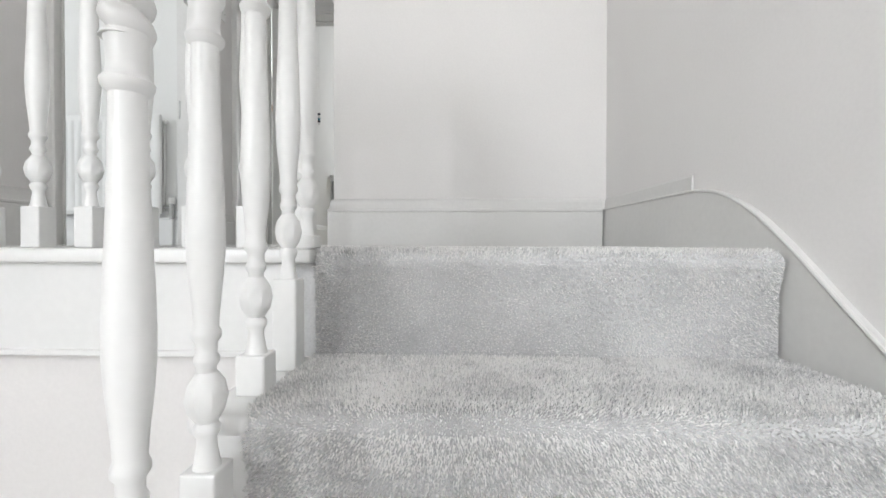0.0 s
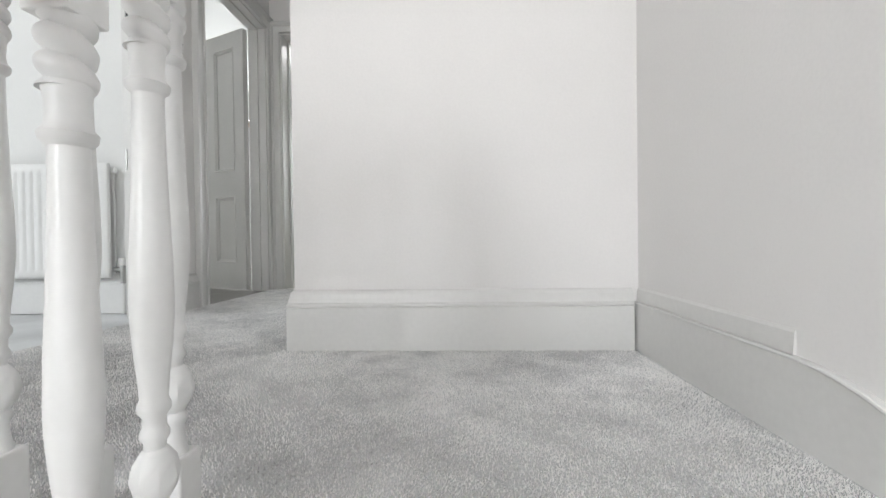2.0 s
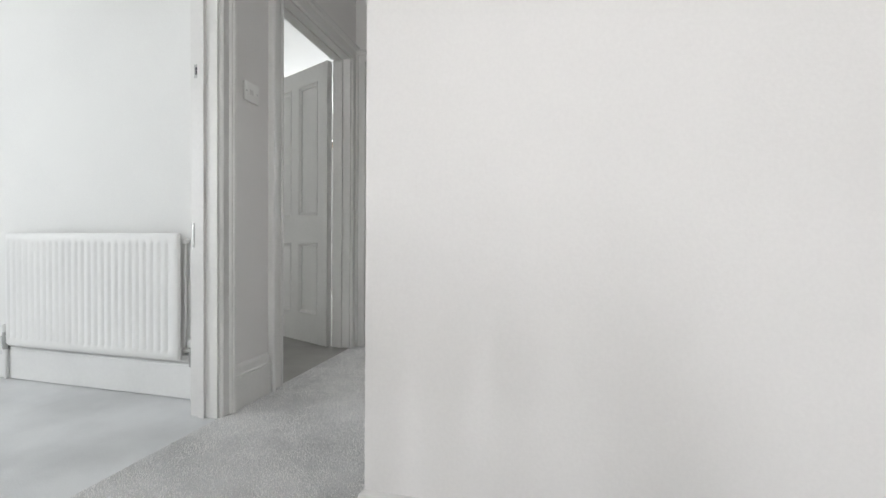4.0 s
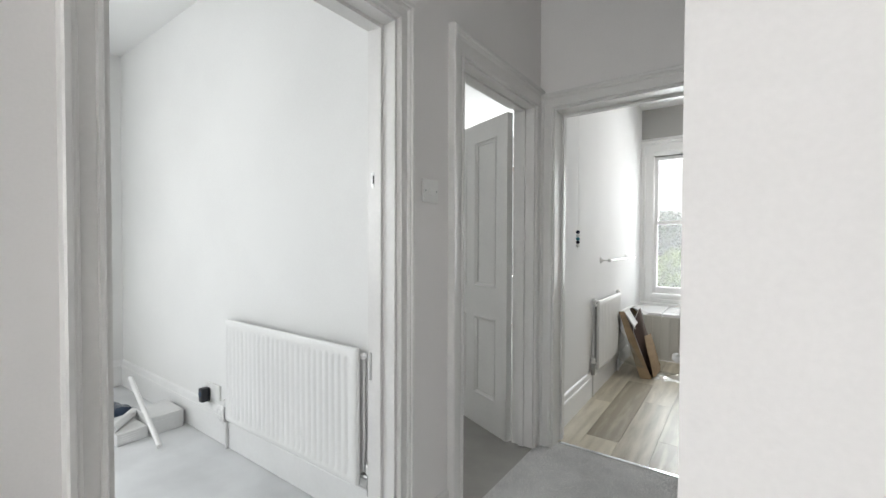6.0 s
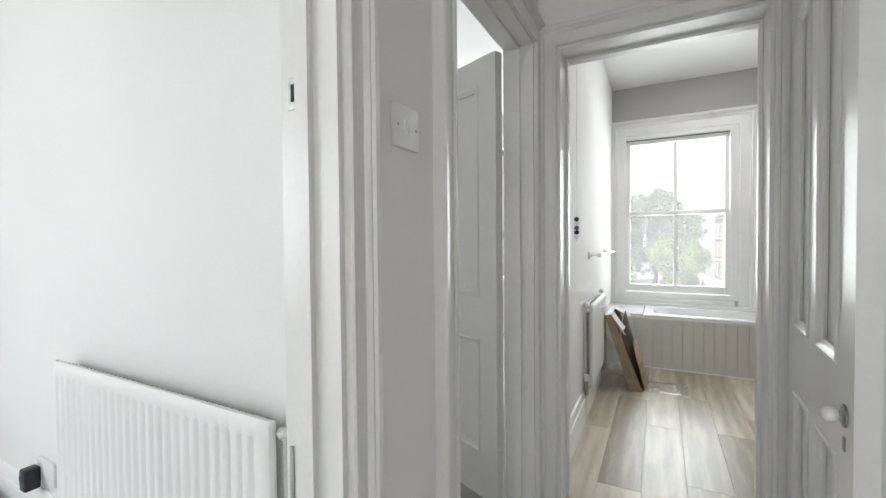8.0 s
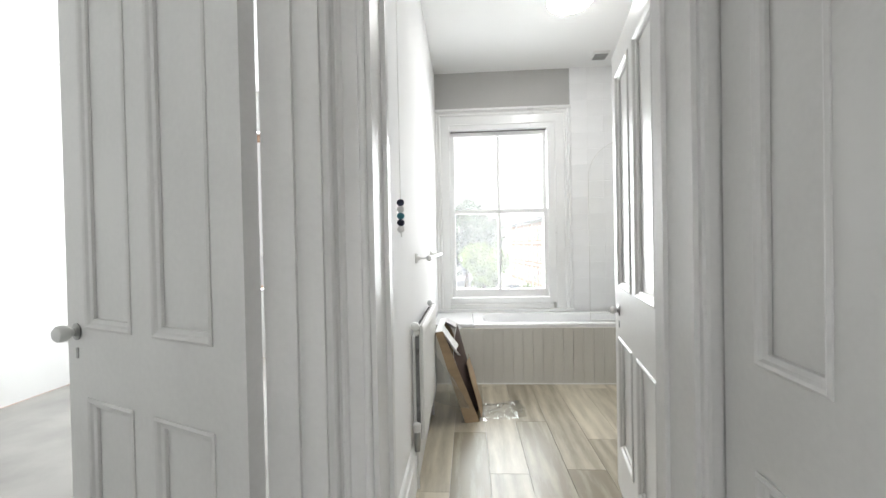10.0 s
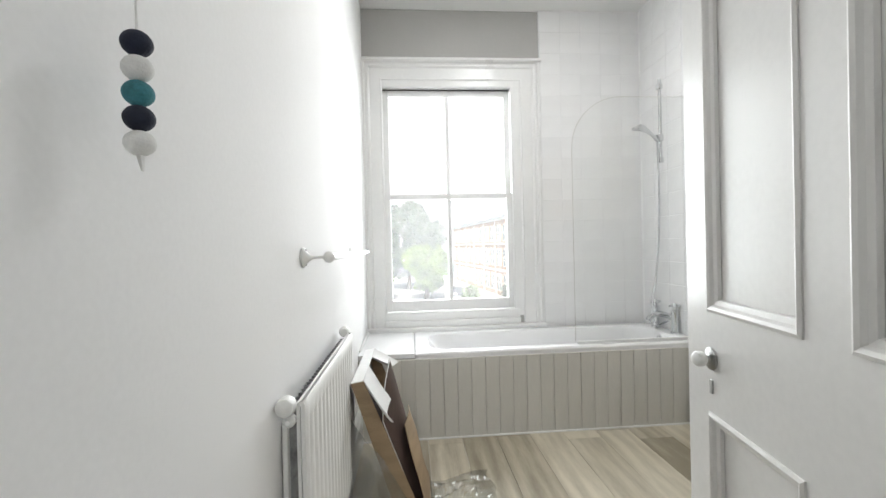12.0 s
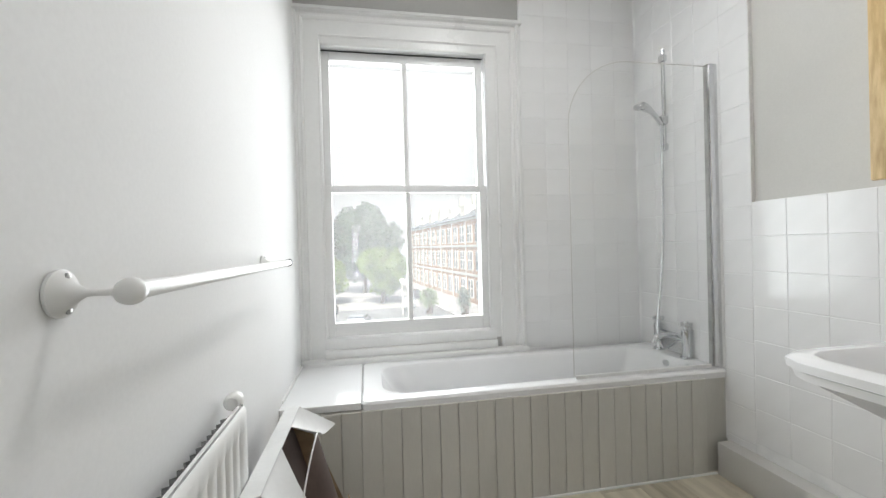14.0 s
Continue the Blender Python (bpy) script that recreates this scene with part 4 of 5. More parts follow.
# ---- basin and cabinet ----


def basin():
    b = thing("wash_basin", (0.9, 3.2, 0.6), "white ceramic wash basin on the tiled wall", "basin")
    cx, cy, zt = 0.835, 3.21, 0.783

    def ring(hx, hy, z, cut, dx=0.0):
        x0, x1, y0, y1 = cx - hx * 1.12 + dx, cx + hx * 1.12 + dx, cy - hy, cy + hy
        x1 = min(x1, BR - 0.012)
        c = cut
        base = [(x1, y0), (x1, y1), (x0 + c, y1), (x0 + c * 0.35, y1 - c * 0.3), (x0, y1 - c), (x0, y0 + c), (x0 + c * 0.35, y0 + c * 0.3), (x0 + c, y0)]
        return [(x, y, z) for x, y in base]

    rows = [ring(0.10, 0.12, zt - 0.22, 0.05, 0.12), ring(0.18, 0.20, zt - 0.14, 0.07, 0.06), ring(0.245, 0.272, zt - 0.06, 0.08), ring(0.255, 0.284, zt - 0.056, 0.08), ring(0.258, 0.288, zt - 0.035, 0.08), ring(0.268, 0.298, zt - 0.03, 0.085), ring(0.27, 0.30, zt - 0.008, 0.085), ring(0.262, 0.292, zt, 0.085),
            ring(0.225, 0.258, zt + 0.002, 0.07), ring(0.215, 0.245, zt - 0.01, 0.07), ring(0.17, 0.20, zt - 0.10, 0.08), ring(0.08, 0.10, zt - 0.125, 0.03)]
    bm = bmesh.new()
    ring_loft(bm, rows)
    bmesh.ops.bevel(bm, geom=[e for e in bm.edges if e.calc_face_angle(0) > 0.3], offset=0.004, segments=2, affect="EDGES")
    part("bowl", bm, ENAMEL, b, "glossy white ceramic bowl with stepped rim", True)
    bm = bmesh.new()
    lathe(bm, [(0.022, 0), (0.022, 0.01), (0.014, 0.018), (0.013, 0.07), (0.016, 0.08), (0.004, 0.086)], (1.06, 3.10, zt), n=16)
    part("tap", bm, CHROME, b, "", True)
    k = thing("wall_cabinet", (1.06, 3.3, 1.265), "honey pine bathroom wall cabinet with framed door", "cabinet")
    part("carcase", boxes((1.03, 3.05, 1.265, BR - 0.002, 3.575, 1.95), bevel=0.003), PINE, k)
    bm = bmesh.new()
    for r in ((1.005, 3.045, 1.262, 1.028, 3.125, 1.955), (1.005, 3.50, 1.262, 1.028, 3.58, 1.955), (1.005, 3.125, 1.262, 1.028, 3.50, 1.345), (1.005, 3.125, 1.875, 1.028, 3.50, 1.955)):
        box(bm, *r, bevel=0.006)
    dr = part("door", bm, PINE, k, "honey pine door frame", True)
    part("door_panel", boxes((1.012, 3.12, 1.34, 1.022, 3.505, 1.88)), PINE, dr)
    bm = bmesh.new()
    lathe(bm, [(0.008, 0), (0.008, -0.012), (0.015, -0.018), (0.013, -0.028), (0.004, -0.031)], (1.005, 3.09, 1.45), n=16, axis="x")
    part("knob", bm, PINE, dr, "", True)


basin()


# ---- radiators ----


def radiator(name, length, z0, z1, m, label, pitch=0.033, valve_low=True, trv=False, double=False):
    """A panel radiator in its own metres: along +x from 0, its face at y = 0 and its wall behind at +y."""
    r = new(name)
    r.matrix_world = m
    PLACE[r] = Matrix()
    tagged(r, label, "radiator")
    n = int((length - 0.05) / pitch)
    # ribbed front sheet
    bm = bmesh.new()
    pts = [(0.0, 0.012), (0.004, 0.004), (0.012, 0.0)]
    x = 0.025
    for i in range(n):
        pts += [(x, 0.0), (x + 0.006, 0.005), (x + 0.012, 0.005), (x + 0.018, 0.0)]
        x += (length - 0.05) / n
    pts += [(length - 0.012, 0.0), (length - 0.004, 0.004), (length, 0.012)]
    zs = [(z0, 0.008), (z0 + 0.012, 0.0), (z0 + 0.035, 0.0), (z0 + 0.045, 1.0), (z1 - 0.05, 1.0), (z1 - 0.04, 0.0), (z1 - 0.010, 0.0), (z1, 0.006)]
    grid = []
    for z, k in zs:
        row = []
        for px, py in pts:
            flat = k if k <= 1 and k not in (0.008, 0.006) else 0.0
            add = k if k in (0.008, 0.006) else 0.0
            inner = py if (px < 0.013 or px > length - 0.013) else py * flat
            row.append(bm.verts.new((px, inner + add, z)))
        grid.append(row)
    for a, b in zip(grid, grid[1:]):
        for i in range(len(pts) - 1):
            bm.faces.new((a[i], a[i + 1], b[i + 1], b[i]))
    part("front_panel", bm, RAD_PAINT, r, "ribbed white enamelled steel", True)
    dp = 0.055 if not double else 0.075
    bm = bmesh.new()
    box(bm, 0.003, 0.0145, z0 + 0.003, length - 0.003, 0.022, z1 - 0.004)
    box(bm, 0.003, dp - 0.012, z0 + 0.02, length - 0.003, dp, z1 - 0.05, bevel=0.003)
    part("back_panel", bm, RAD_PAINT, r)
    # folded convector sheet, its zigzag edge open at the top
    fold = [(0.02 + 0.013 * q, 0.0235 if q % 2 else dp - 0.0135) for q in range(int((length - 0.04) / 0.013))]
    lay = [[(px, py, zz) for px, py in fold] + [(px, py + 0.0012, zz) for px, py in reversed(fold)] for zz in (z0 + 0.05, z1 - 0.014)]
    bm = bmesh.new()
    ring_loft(bm, lay, cap=False)
    tagged(part("convector", bm, DUSTY, r), "dusty grey folded convector sheet behind the panel", "", "", "stuff")
    for xx in (0.12, length - 0.12):
        for zz in (z0 + 0.08, z1 - 0.16):
            part("wall_bracket", boxes((xx - 0.02, dp, zz, xx + 0.02, dp + 0.018, zz + 0.07)), STEEL, r)
    for xx, sg in ((0.0, -1), (length, 1)):
        bm = bmesh.new()
        lathe(bm, [(0.012, 0), (0.014, sg * 0.003), (0.014, sg * 0.016), (0.010, sg * 0.02), (0.005, sg * 0.026)], (xx, 0.033, z1 - 0.035), n=12, axis="x")
        part("end_plug", bm, RAD_PAINT, r, "", True)
    for xx, sg in ((0.0, -1), (length, 1)):
        bm = bmesh.new()
        tube(bm, [(xx, 0.033, z0 + 0.04), (xx + sg * 0.045, 0.033, z0 + 0.04)], 0.011, 10)
        lathe(bm, [(0.013, z0 - 0.01), (0.015, z0 + 0.0), (0.015, z0 + 0.03), (0.013, z0 + 0.062), (0.011, z0 + 0.07)], (xx + sg * 0.047, 0.033, 0), n=14)
        lathe(bm, [(0.013, z0 - 0.03), (0.0145, z0 - 0.02), (0.013, z0 - 0.01)], (xx + sg * 0.047, 0.033, 0), n=6)
        v = part("valve", bm, STEEL, r, "dull metal radiator valve", True)
        bm = bmesh.new()
        lathe(bm, [(0.015, z0 + 0.06), (0.018, z0 + 0.065), (0.018, z0 + 0.095), (0.012, z0 + 0.10)], (xx + sg * 0.047, 0.033, 0), n=16)
        part("valve_cap", bm, PLASTIC, v, "white plastic cap", True)
        bm = bmesh.new()
        tube(bm, [(xx + sg * 0.047, 0.033, 0.0), (xx + sg * 0.047, 0.033, z0 - 0.02)], 0.0075, 10)
        part("pipe", bm, RAD_PAINT, r, "white painted pipe", True)
    if trv:
        for xx in (-0.01, length + 0.01):
            bm = bmesh.new()
            sg = -1 if xx < 0 else 1
            lathe(bm, [(0.014, 0), (0.019, sg * 0.006), (0.021, sg * 0.02), (0.019, sg * 0.034), (0.010, sg * 0.040)], (xx - sg * 0.008, 0.036, z1 + 0.0), n=18, axis="x")
            part("end_knob", bm, PLASTIC, r, "white round plastic knob", True)
    return r


radiator("radiator", 1.085, 0.185, 0.762, pose(-2.29, 0.712, 0.0), "white ribbed panel radiator on the bedroom wall", pitch=0.040)
radiator("radiator", 0.72, 0.205, 0.745, pose(-0.812, 2.855, 0.0, 0, 0, 90), "white ribbed panel radiator on the bathroom wall", pitch=0.042, trv=True, double=False)


# ---- bathroom loose and fixed things ----


def towel_rail():
    t = thing("towel_rail", (-0.85, 3.55, 1.05), "white wooden towel rail on round wall brackets", "towel rail")
    y0, y1, xr = 3.09, 4.03, -0.80
    for y, far in ((y0, False), (y1, True)):
        bm = bmesh.new()
        lathe(bm, [(0.027, 0.0), (0.0275, 0.004), (0.0235, 0.0075), (0.015, 0.013), (0.009, 0.020), (0.0048, 0.028), (0.0042, 0.034), (0.0042, xr - bath_left(y))], (bath_left(y) + 0.001, y, 1.052), n=24, axis="x")
        b = part("wall_bracket", bm, PLASTIC, t, "", True)
        for dz in (0.0185, -0.0185):
            bm = bmesh.new()
            lathe(bm, [(0.0048, 0.006), (0.0048, 0.0105), (0.0025, 0.0115)], (bath_left(y) + 0.001, y, 1.052 + dz), n=10, axis="x")
            part("screw", bm, STEEL, b, "steel cross-head screw", True)
    bm = bmesh.new()
    lathe(bm, [(0.003, y0 - 0.016), (0.010, y0 - 0.0135), (0.0148, y0 - 0.007), (0.0162, y0), (0.0155, y0 + 0.008), (0.0115, y0 + 0.014)], (xr, 0, 1.052), n=22, axis="y")
    part("end_ball", bm, PLASTIC, t, "", True)
    bm = bmesh.new()
    tube(bm, [(xr, y0 + 0.012, 1.052), (xr, y1 + 0.03, 1.052)], 0.0112, 16)
    part("rail", bm, PLASTIC, t, "", True)
    bm = bmesh.new()
    tube(bm, [(xr, y1 + 0.022, 1.052), (xr, y1 + 0.034, 1.052)], 0.0128, 16)
    part("end_ring", bm, BLACK, t, "black end ring", True)


towel_rail()


def pull_cord():
    c = thing("light_pull_cord", (-0.824, 2.346, 1.18), "light pull cord with navy, white and teal beads", "pull cord")
    x, y = -0.824, 2.346
    bm = bmesh.new()
    tube(bm, [(x, y, 2.70), (x, y, 1.17)], 0.0012, 6)
    part("cord", bm, PLASTIC, c, "thin pale cord")
    bm = bmesh.new()
    lathe(bm, [(0.036, 2.742), (0.036, 2.715), (0.03, 2.705), (0.006, 2.70)], (x, y, 0), n=20)
    part("ceiling_switch", bm, PLASTIC, c, "", True)
    z = 1.270
    for k, mt in enumerate((NAVY, FELT, TEAL, NAVY, FELT)):
        bm = bmesh.new()
        r = 0.0124
        prof = [(r * math.sin(radians(a)) * 1.06, z - k * 0.0230 - r * 0.96 * math.cos(radians(a))) for a in range(4, 177, 12)]
        lathe(bm, prof, (x, y, 0), n=20)
        part("bead", bm, mt, c, ("navy bead", "white bead", "teal bead", "navy bead", "white bead")[k], True)
    bm = bmesh.new()
    tube(bm, [(x, y, 1.168), (x + 0.003, y - 0.002, 1.152)], [0.004, 0.0015], 6)
    part("knot", bm, PLASTIC, c)


pull_cord()


def ceiling_fittings():
    l = thing("ceiling_light", (0.107, 3.735, 2.70), "round white flush ceiling light, switched on", "ceiling light")
    bm = bmesh.new()
    lathe(bm, [(0.155, 2.742), (0.158, 2.725), (0.150, 2.712), (0.142, 2.71)], (0.107, 3.735, 0), n=40)
    part("rim", bm, PLASTIC, l, "", True)
    bm = bmesh.new()
    lathe(bm, [(0.142, 2.712), (0.136, 2.702), (0.10, 2.694), (0.05, 2.690), (0.001, 2.689)], (0.107, 3.735, 0), n=40)
    part("diffuser", bm, LAMP, l, "glowing opal diffuser", True)
    v = thing("ceiling_vent", (0.575, 4.61, 2.72), "white square ceiling extractor vent", "vent")
    part("frame", boxes((0.505, 4.54, 2.722, 0.645, 4.68, 2.744), bevel=0.006), PLASTIC, v, "", True)
    for i in range(5):
        part("slat", boxes((0.52, 4.556 + i * 0.024, 2.716, 0.63, 4.568 + i * 0.024, 2.724)), STEEL, v)
    hatch = thing("loft_hatch", (-0.05, 2.9, 2.73), "white painted ceiling hatch with flat trim", "hatch", kind="structure")
    part("panel", boxes((-0.2, 3.0, 2.734, 0.45, 3.42, 2.7425), bevel=0.003), CEIL, hatch)


ceiling_fittings()


def sheet(bm, corners, thick, nx=6, ny=6, bend=0.0, wob=0.0):
    """A thin bent sheet between four corners with thickness."""
    a, b, c, d = map(Vector, corners)
    nrm = (b - a).cross(d - a).normalized()
    lay = []
    for s in (0, 1):
        g = []
        for i in range(nx + 1):
            u = i / nx
            row = []
            for j in range(ny + 1):
                v = j / ny
                p = a.lerp(b, u).lerp(d.lerp(c, u), v)
                off = bend * 4 * u * (1 - u) + wob * noise.noise(p * 9)
                row.append(bm.verts.new(p + nrm * (off + s * thick)))
            g.append(row)
        lay.append(g)
    for s in (0, 1):
        for i in range(nx):
            for j in range(ny):
                q = lay[s]
                f = (q[i][j], q[i + 1][j], q[i + 1][j + 1], q[i][j + 1])
                bm.faces.new(f if s else f[::-1])
    for i in range(nx):
        for j in (0, ny):
            bm.faces.new((lay[0][i][j], lay[0][i + 1][j], lay[1][i + 1][j], lay[1][i][j]))
    for j in range(ny):
        for i in (0, nx):
            bm.faces.new((lay[0][i][j], lay[0][i][j + 1], lay[1][i][j + 1], lay[1][i][j]))
    return bm


def cardboard():
    c = thing("cardboard_box", (-0.60, 3.75, 0.0), "torn brown cardboard tray leaning beside the radiator", "cardboard box")
    a0, a1, b0, b1 = Vector((-0.635, 3.505, 0.002)), Vector((-0.545, 3.53, 0.002)), Vector((-0.808, 3.463, 0.578)), Vector((-0.762, 3.467, 0.585))
    dv, du = Vector((0.0, 0.50, 0.0)), Vector((-0.004, 0.53, -0.012))
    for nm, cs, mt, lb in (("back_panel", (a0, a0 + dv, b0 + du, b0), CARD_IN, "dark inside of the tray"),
                           ("near_side", (a0, a1, b1, b0), CARD, "brown corrugated side"),
                           ("far_side", (a0 + dv, a1 + dv, b1 + du, b0 + du), CARD, ""),
                           ("top_side", (b0, b1, b1 + du, b0 + du), PAPER, "pale top edge"),
                           ("bottom_side", (a0 + Vector((0, 0.006, 0.004)), a1 + Vector((0, 0.006, 0.004)), a1 + dv + Vector((0, 0, 0.004)), a0 + dv + Vector((0, 0, 0.004))), CARD, "")):
        bm = bmesh.new()
        sheet(bm, cs, 0.004, 6, 10, 0.0, 0.003)
        part(nm, bm, mt, c, lb)
    # dark sheet curled into an arch, its cut edge pale
    skin = []
    for off in (0.0, 0.003):
        lay = []
        for i in range(15):
            u = i / 14
            top = 1.0 - 0.30 * (2 * u - 1) ** 2
            row = []
            for q in range(13):
                v = top * q / 12
                bulge = (0.085 * math.sin(math.pi * u)) * (0.35 + 0.65 * v) + off
                row.append(Vector((-0.572 - 0.19 * v, 3.58 + 0.37 * u - 0.05 * v, 0.012 + 0.555 * v)) + bulge * Vector((0.94, -0.1, 0.33)))
            lay.append(row)
        skin.append(lay)
    bm = bmesh.new()
    for lay, flip in zip(skin, (False, True)):
        vs = [[bm.verts.new(p) for p in row] for row in lay]
        for i in range(14):
            for q in range(12):
                f = (vs[i][q], vs[i + 1][q], vs[i + 1][q + 1], vs[i][q + 1])
                bm.faces.new(f[::-1] if flip else f)
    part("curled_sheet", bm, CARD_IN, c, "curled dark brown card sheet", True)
    bm = bmesh.new()
    tube(bm, skin[1][0] + [row[-1] for row in skin[1][1:]], 0.0022, 6)
    part("cut_edge", bm, PAPER, c, "pale torn edge of the card")
    for cs, mt, bend, nm, lb in ((((-0.535, 3.55, 0.015), (-0.535, 3.93, 0.015), (-0.612, 3.86, 0.34), (-0.622, 3.60, 0.36)), CARD, 0.012, "curled_sheet", "brown card folded inside the tray"),
                                 (((-0.762, 3.47, 0.583), (-0.768, 3.70, 0.583), (-0.67, 3.56, 0.48), (-0.652, 3.41, 0.455)), PAPER, 0.022, "torn_flap", "torn flap showing its white face"),
                                 (((-0.768, 3.82, 0.582), (-0.768, 3.99, 0.575), (-0.655, 4.005, 0.50), (-0.69, 3.90, 0.52)), PAPER, 0.02, "torn_flap", "small torn flap folded over")):
        bm = bmesh.new()
        sheet(bm, cs, 0.003, 10, 10, bend, 0.008)
        part(nm, bm, mt, c, lb, True)
    f = thing("plastic_wrap", (-0.45, 3.65, 0.0), "crumpled clear polythene wrap on the floor", "plastic wrap")
    bm = bmesh.new()
    g = []
    for i in range(27):
        row = []
        for j in range(15):
            u, v = i / 26, j / 14
            x = -0.66 + 0.42 * u + 0.03 * noise.noise(Vector((u * 3, v * 3, 1)))
            y = 3.50 + 0.28 * v + 0.10 * u + 0.03 * noise.noise(Vector((u * 3, v * 3, 5)))
            z = 0.004 + 0.055 * max(0, noise.noise(Vector((u * 5, v * 5, 2))) + 0.25) * math.sin(math.pi * min(1, max(0, u))) * math.sin(math.pi * v) + 0.02 * abs(noise.noise(Vector((u * 14, v * 14, 3)))) * math.sin(math.pi * v)
            row.append(bm.verts.new((x, y, z)))
        g.append(row)
    for i in range(26):
        for j in range(14):
            bm.faces.new((g[i][j], g[i + 1][j], g[i + 1][j + 1], g[i][j + 1]))
    part("film", bm, FILM, f)
    bm = bmesh.new()
    sheet(bm, ((-0.82, 3.46, 0.16), (-0.60, 3.49, 0.09), (-0.70, 3.47, 0.30), (-0.815, 3.45, 0.46)), 0.001, 10, 10, 0.02, 0.03)
    part("hanging_film", bm, FILM, f, "clear film hanging from the box")


cardboard()

# sealant bead along the foot of the bath panel
bm = bmesh.new()
tube(bm, [(BL + 0.02, 4.218, 0.006), (0.0, 4.217, 0.007), (1.04, 4.218, 0.006)], 0.006, 6)
solid("sealant_bead", bm, SEAL, "white sealant bead along the bath panel's foot", "trim", round_=True)

# ---- landing fixtures ----


def wall_frame():
    """Moulded white frame high on the wall that faces the stairs, with a recessed panel."""
    w = thing("wall_hatch", (0.70, 0.0, 1.21), "white painted panelled hatch in a moulded frame", "hatch", kind="structure")
    prof = [(0, 0), (0, 0.020), (-0.010, 0.026), (-0.02, 0.020), (-0.026, 0.012), (-0.06, 0.012), (-0.064, 0.018), (-0.074, 0.022), (-0.082, 0.016), (-0.088, 0.006), (-0.088, 0)]
    bm = bmesh.new()
    x0, x1, z0, z1 = 0.306, 1.094, 1.205, 2.30
    sweep(bm, [(-u, v) for u, v in prof], [(x0, 0.02, z0), (x1, 0.02, z0), (x1, 0.02, z1), (x0, 0.02, z1)], (0, -1, 0), closed=True)
    part("frame", bm, WHITE_PAINT, w)
    part("panel", boxes((x0 + 0.08, 0.012, z0 + 0.08, x1 - 0.08, 0.025, z1 - 0.08)), WHITE_PAINT, w)
    bm = bmesh.new()
    sweep(bm, [(-u * 0.5, v * 0.6) for u, v in prof], [(x0 + 0.15, 0.012, z0 + 0.15), (x1 - 0.15, 0.012, z0 + 0.15), (x1 - 0.15, 0.012, z1 - 0.15), (x0 + 0.15, 0.012, z1 - 0.15)], (0, -1, 0), closed=True)
    part("panel_moulding", bm, WHITE_PAINT, w)


wall_frame()

s = thing("light_switch", (LEFT, 0.80, 1.39), "white plastic double light switch", "light switch")
part("plate", boxes((LEFT, 0.758, 1.352, LEFT + 0.010, 0.850, 1.438), bevel=0.003), PLASTIC, s, "", True)
part("rocker", boxes((LEFT + 0.009, 0.790, 1.383, LEFT + 0.0135, 0.802, 1.407), bevel=0.0015), PLASTIC, s)
part("rocker", boxes((LEFT + 0.009, 0.806, 1.383, LEFT + 0.0135, 0.818, 1.407), bevel=0.0015), PLASTIC, s)
for y in (0.770, 0.838):
    bm = bmesh.new()
    lathe(bm, [(0.0035, 0.009), (0.0035, 0.0108), (0.002, 0.011)], (LEFT, y, 1.395), n=10, axis="x")
    part("screw", bm, STEEL, s, "", True)

# ---- bedroom things ----
k = thing("wall_socket", (-2.56, 0.765, 0.30), "white plastic wall socket with a black plug-in monitor", "socket")
part("plate", boxes((-2.60, 0.762, 0.24, -2.455, 0.775, 0.33), bevel=0.003), PLASTIC, k, "", True)
pl = part("plug_in_monitor", boxes((-2.612, 0.712, 0.218, -2.562, 0.762, 0.302), bevel=0.007), BLACK, k, "black plug-in monitor with round face", True)
bm = bmesh.new()
lathe(bm, [(0.017, 0.7125), (0.017, 0.7105), (0.014, 0.710)], (-2.587, 0, 0.268), n=20, axis="y")
part("round_face", bm, BLUE_CLOTH, pl, "", True)


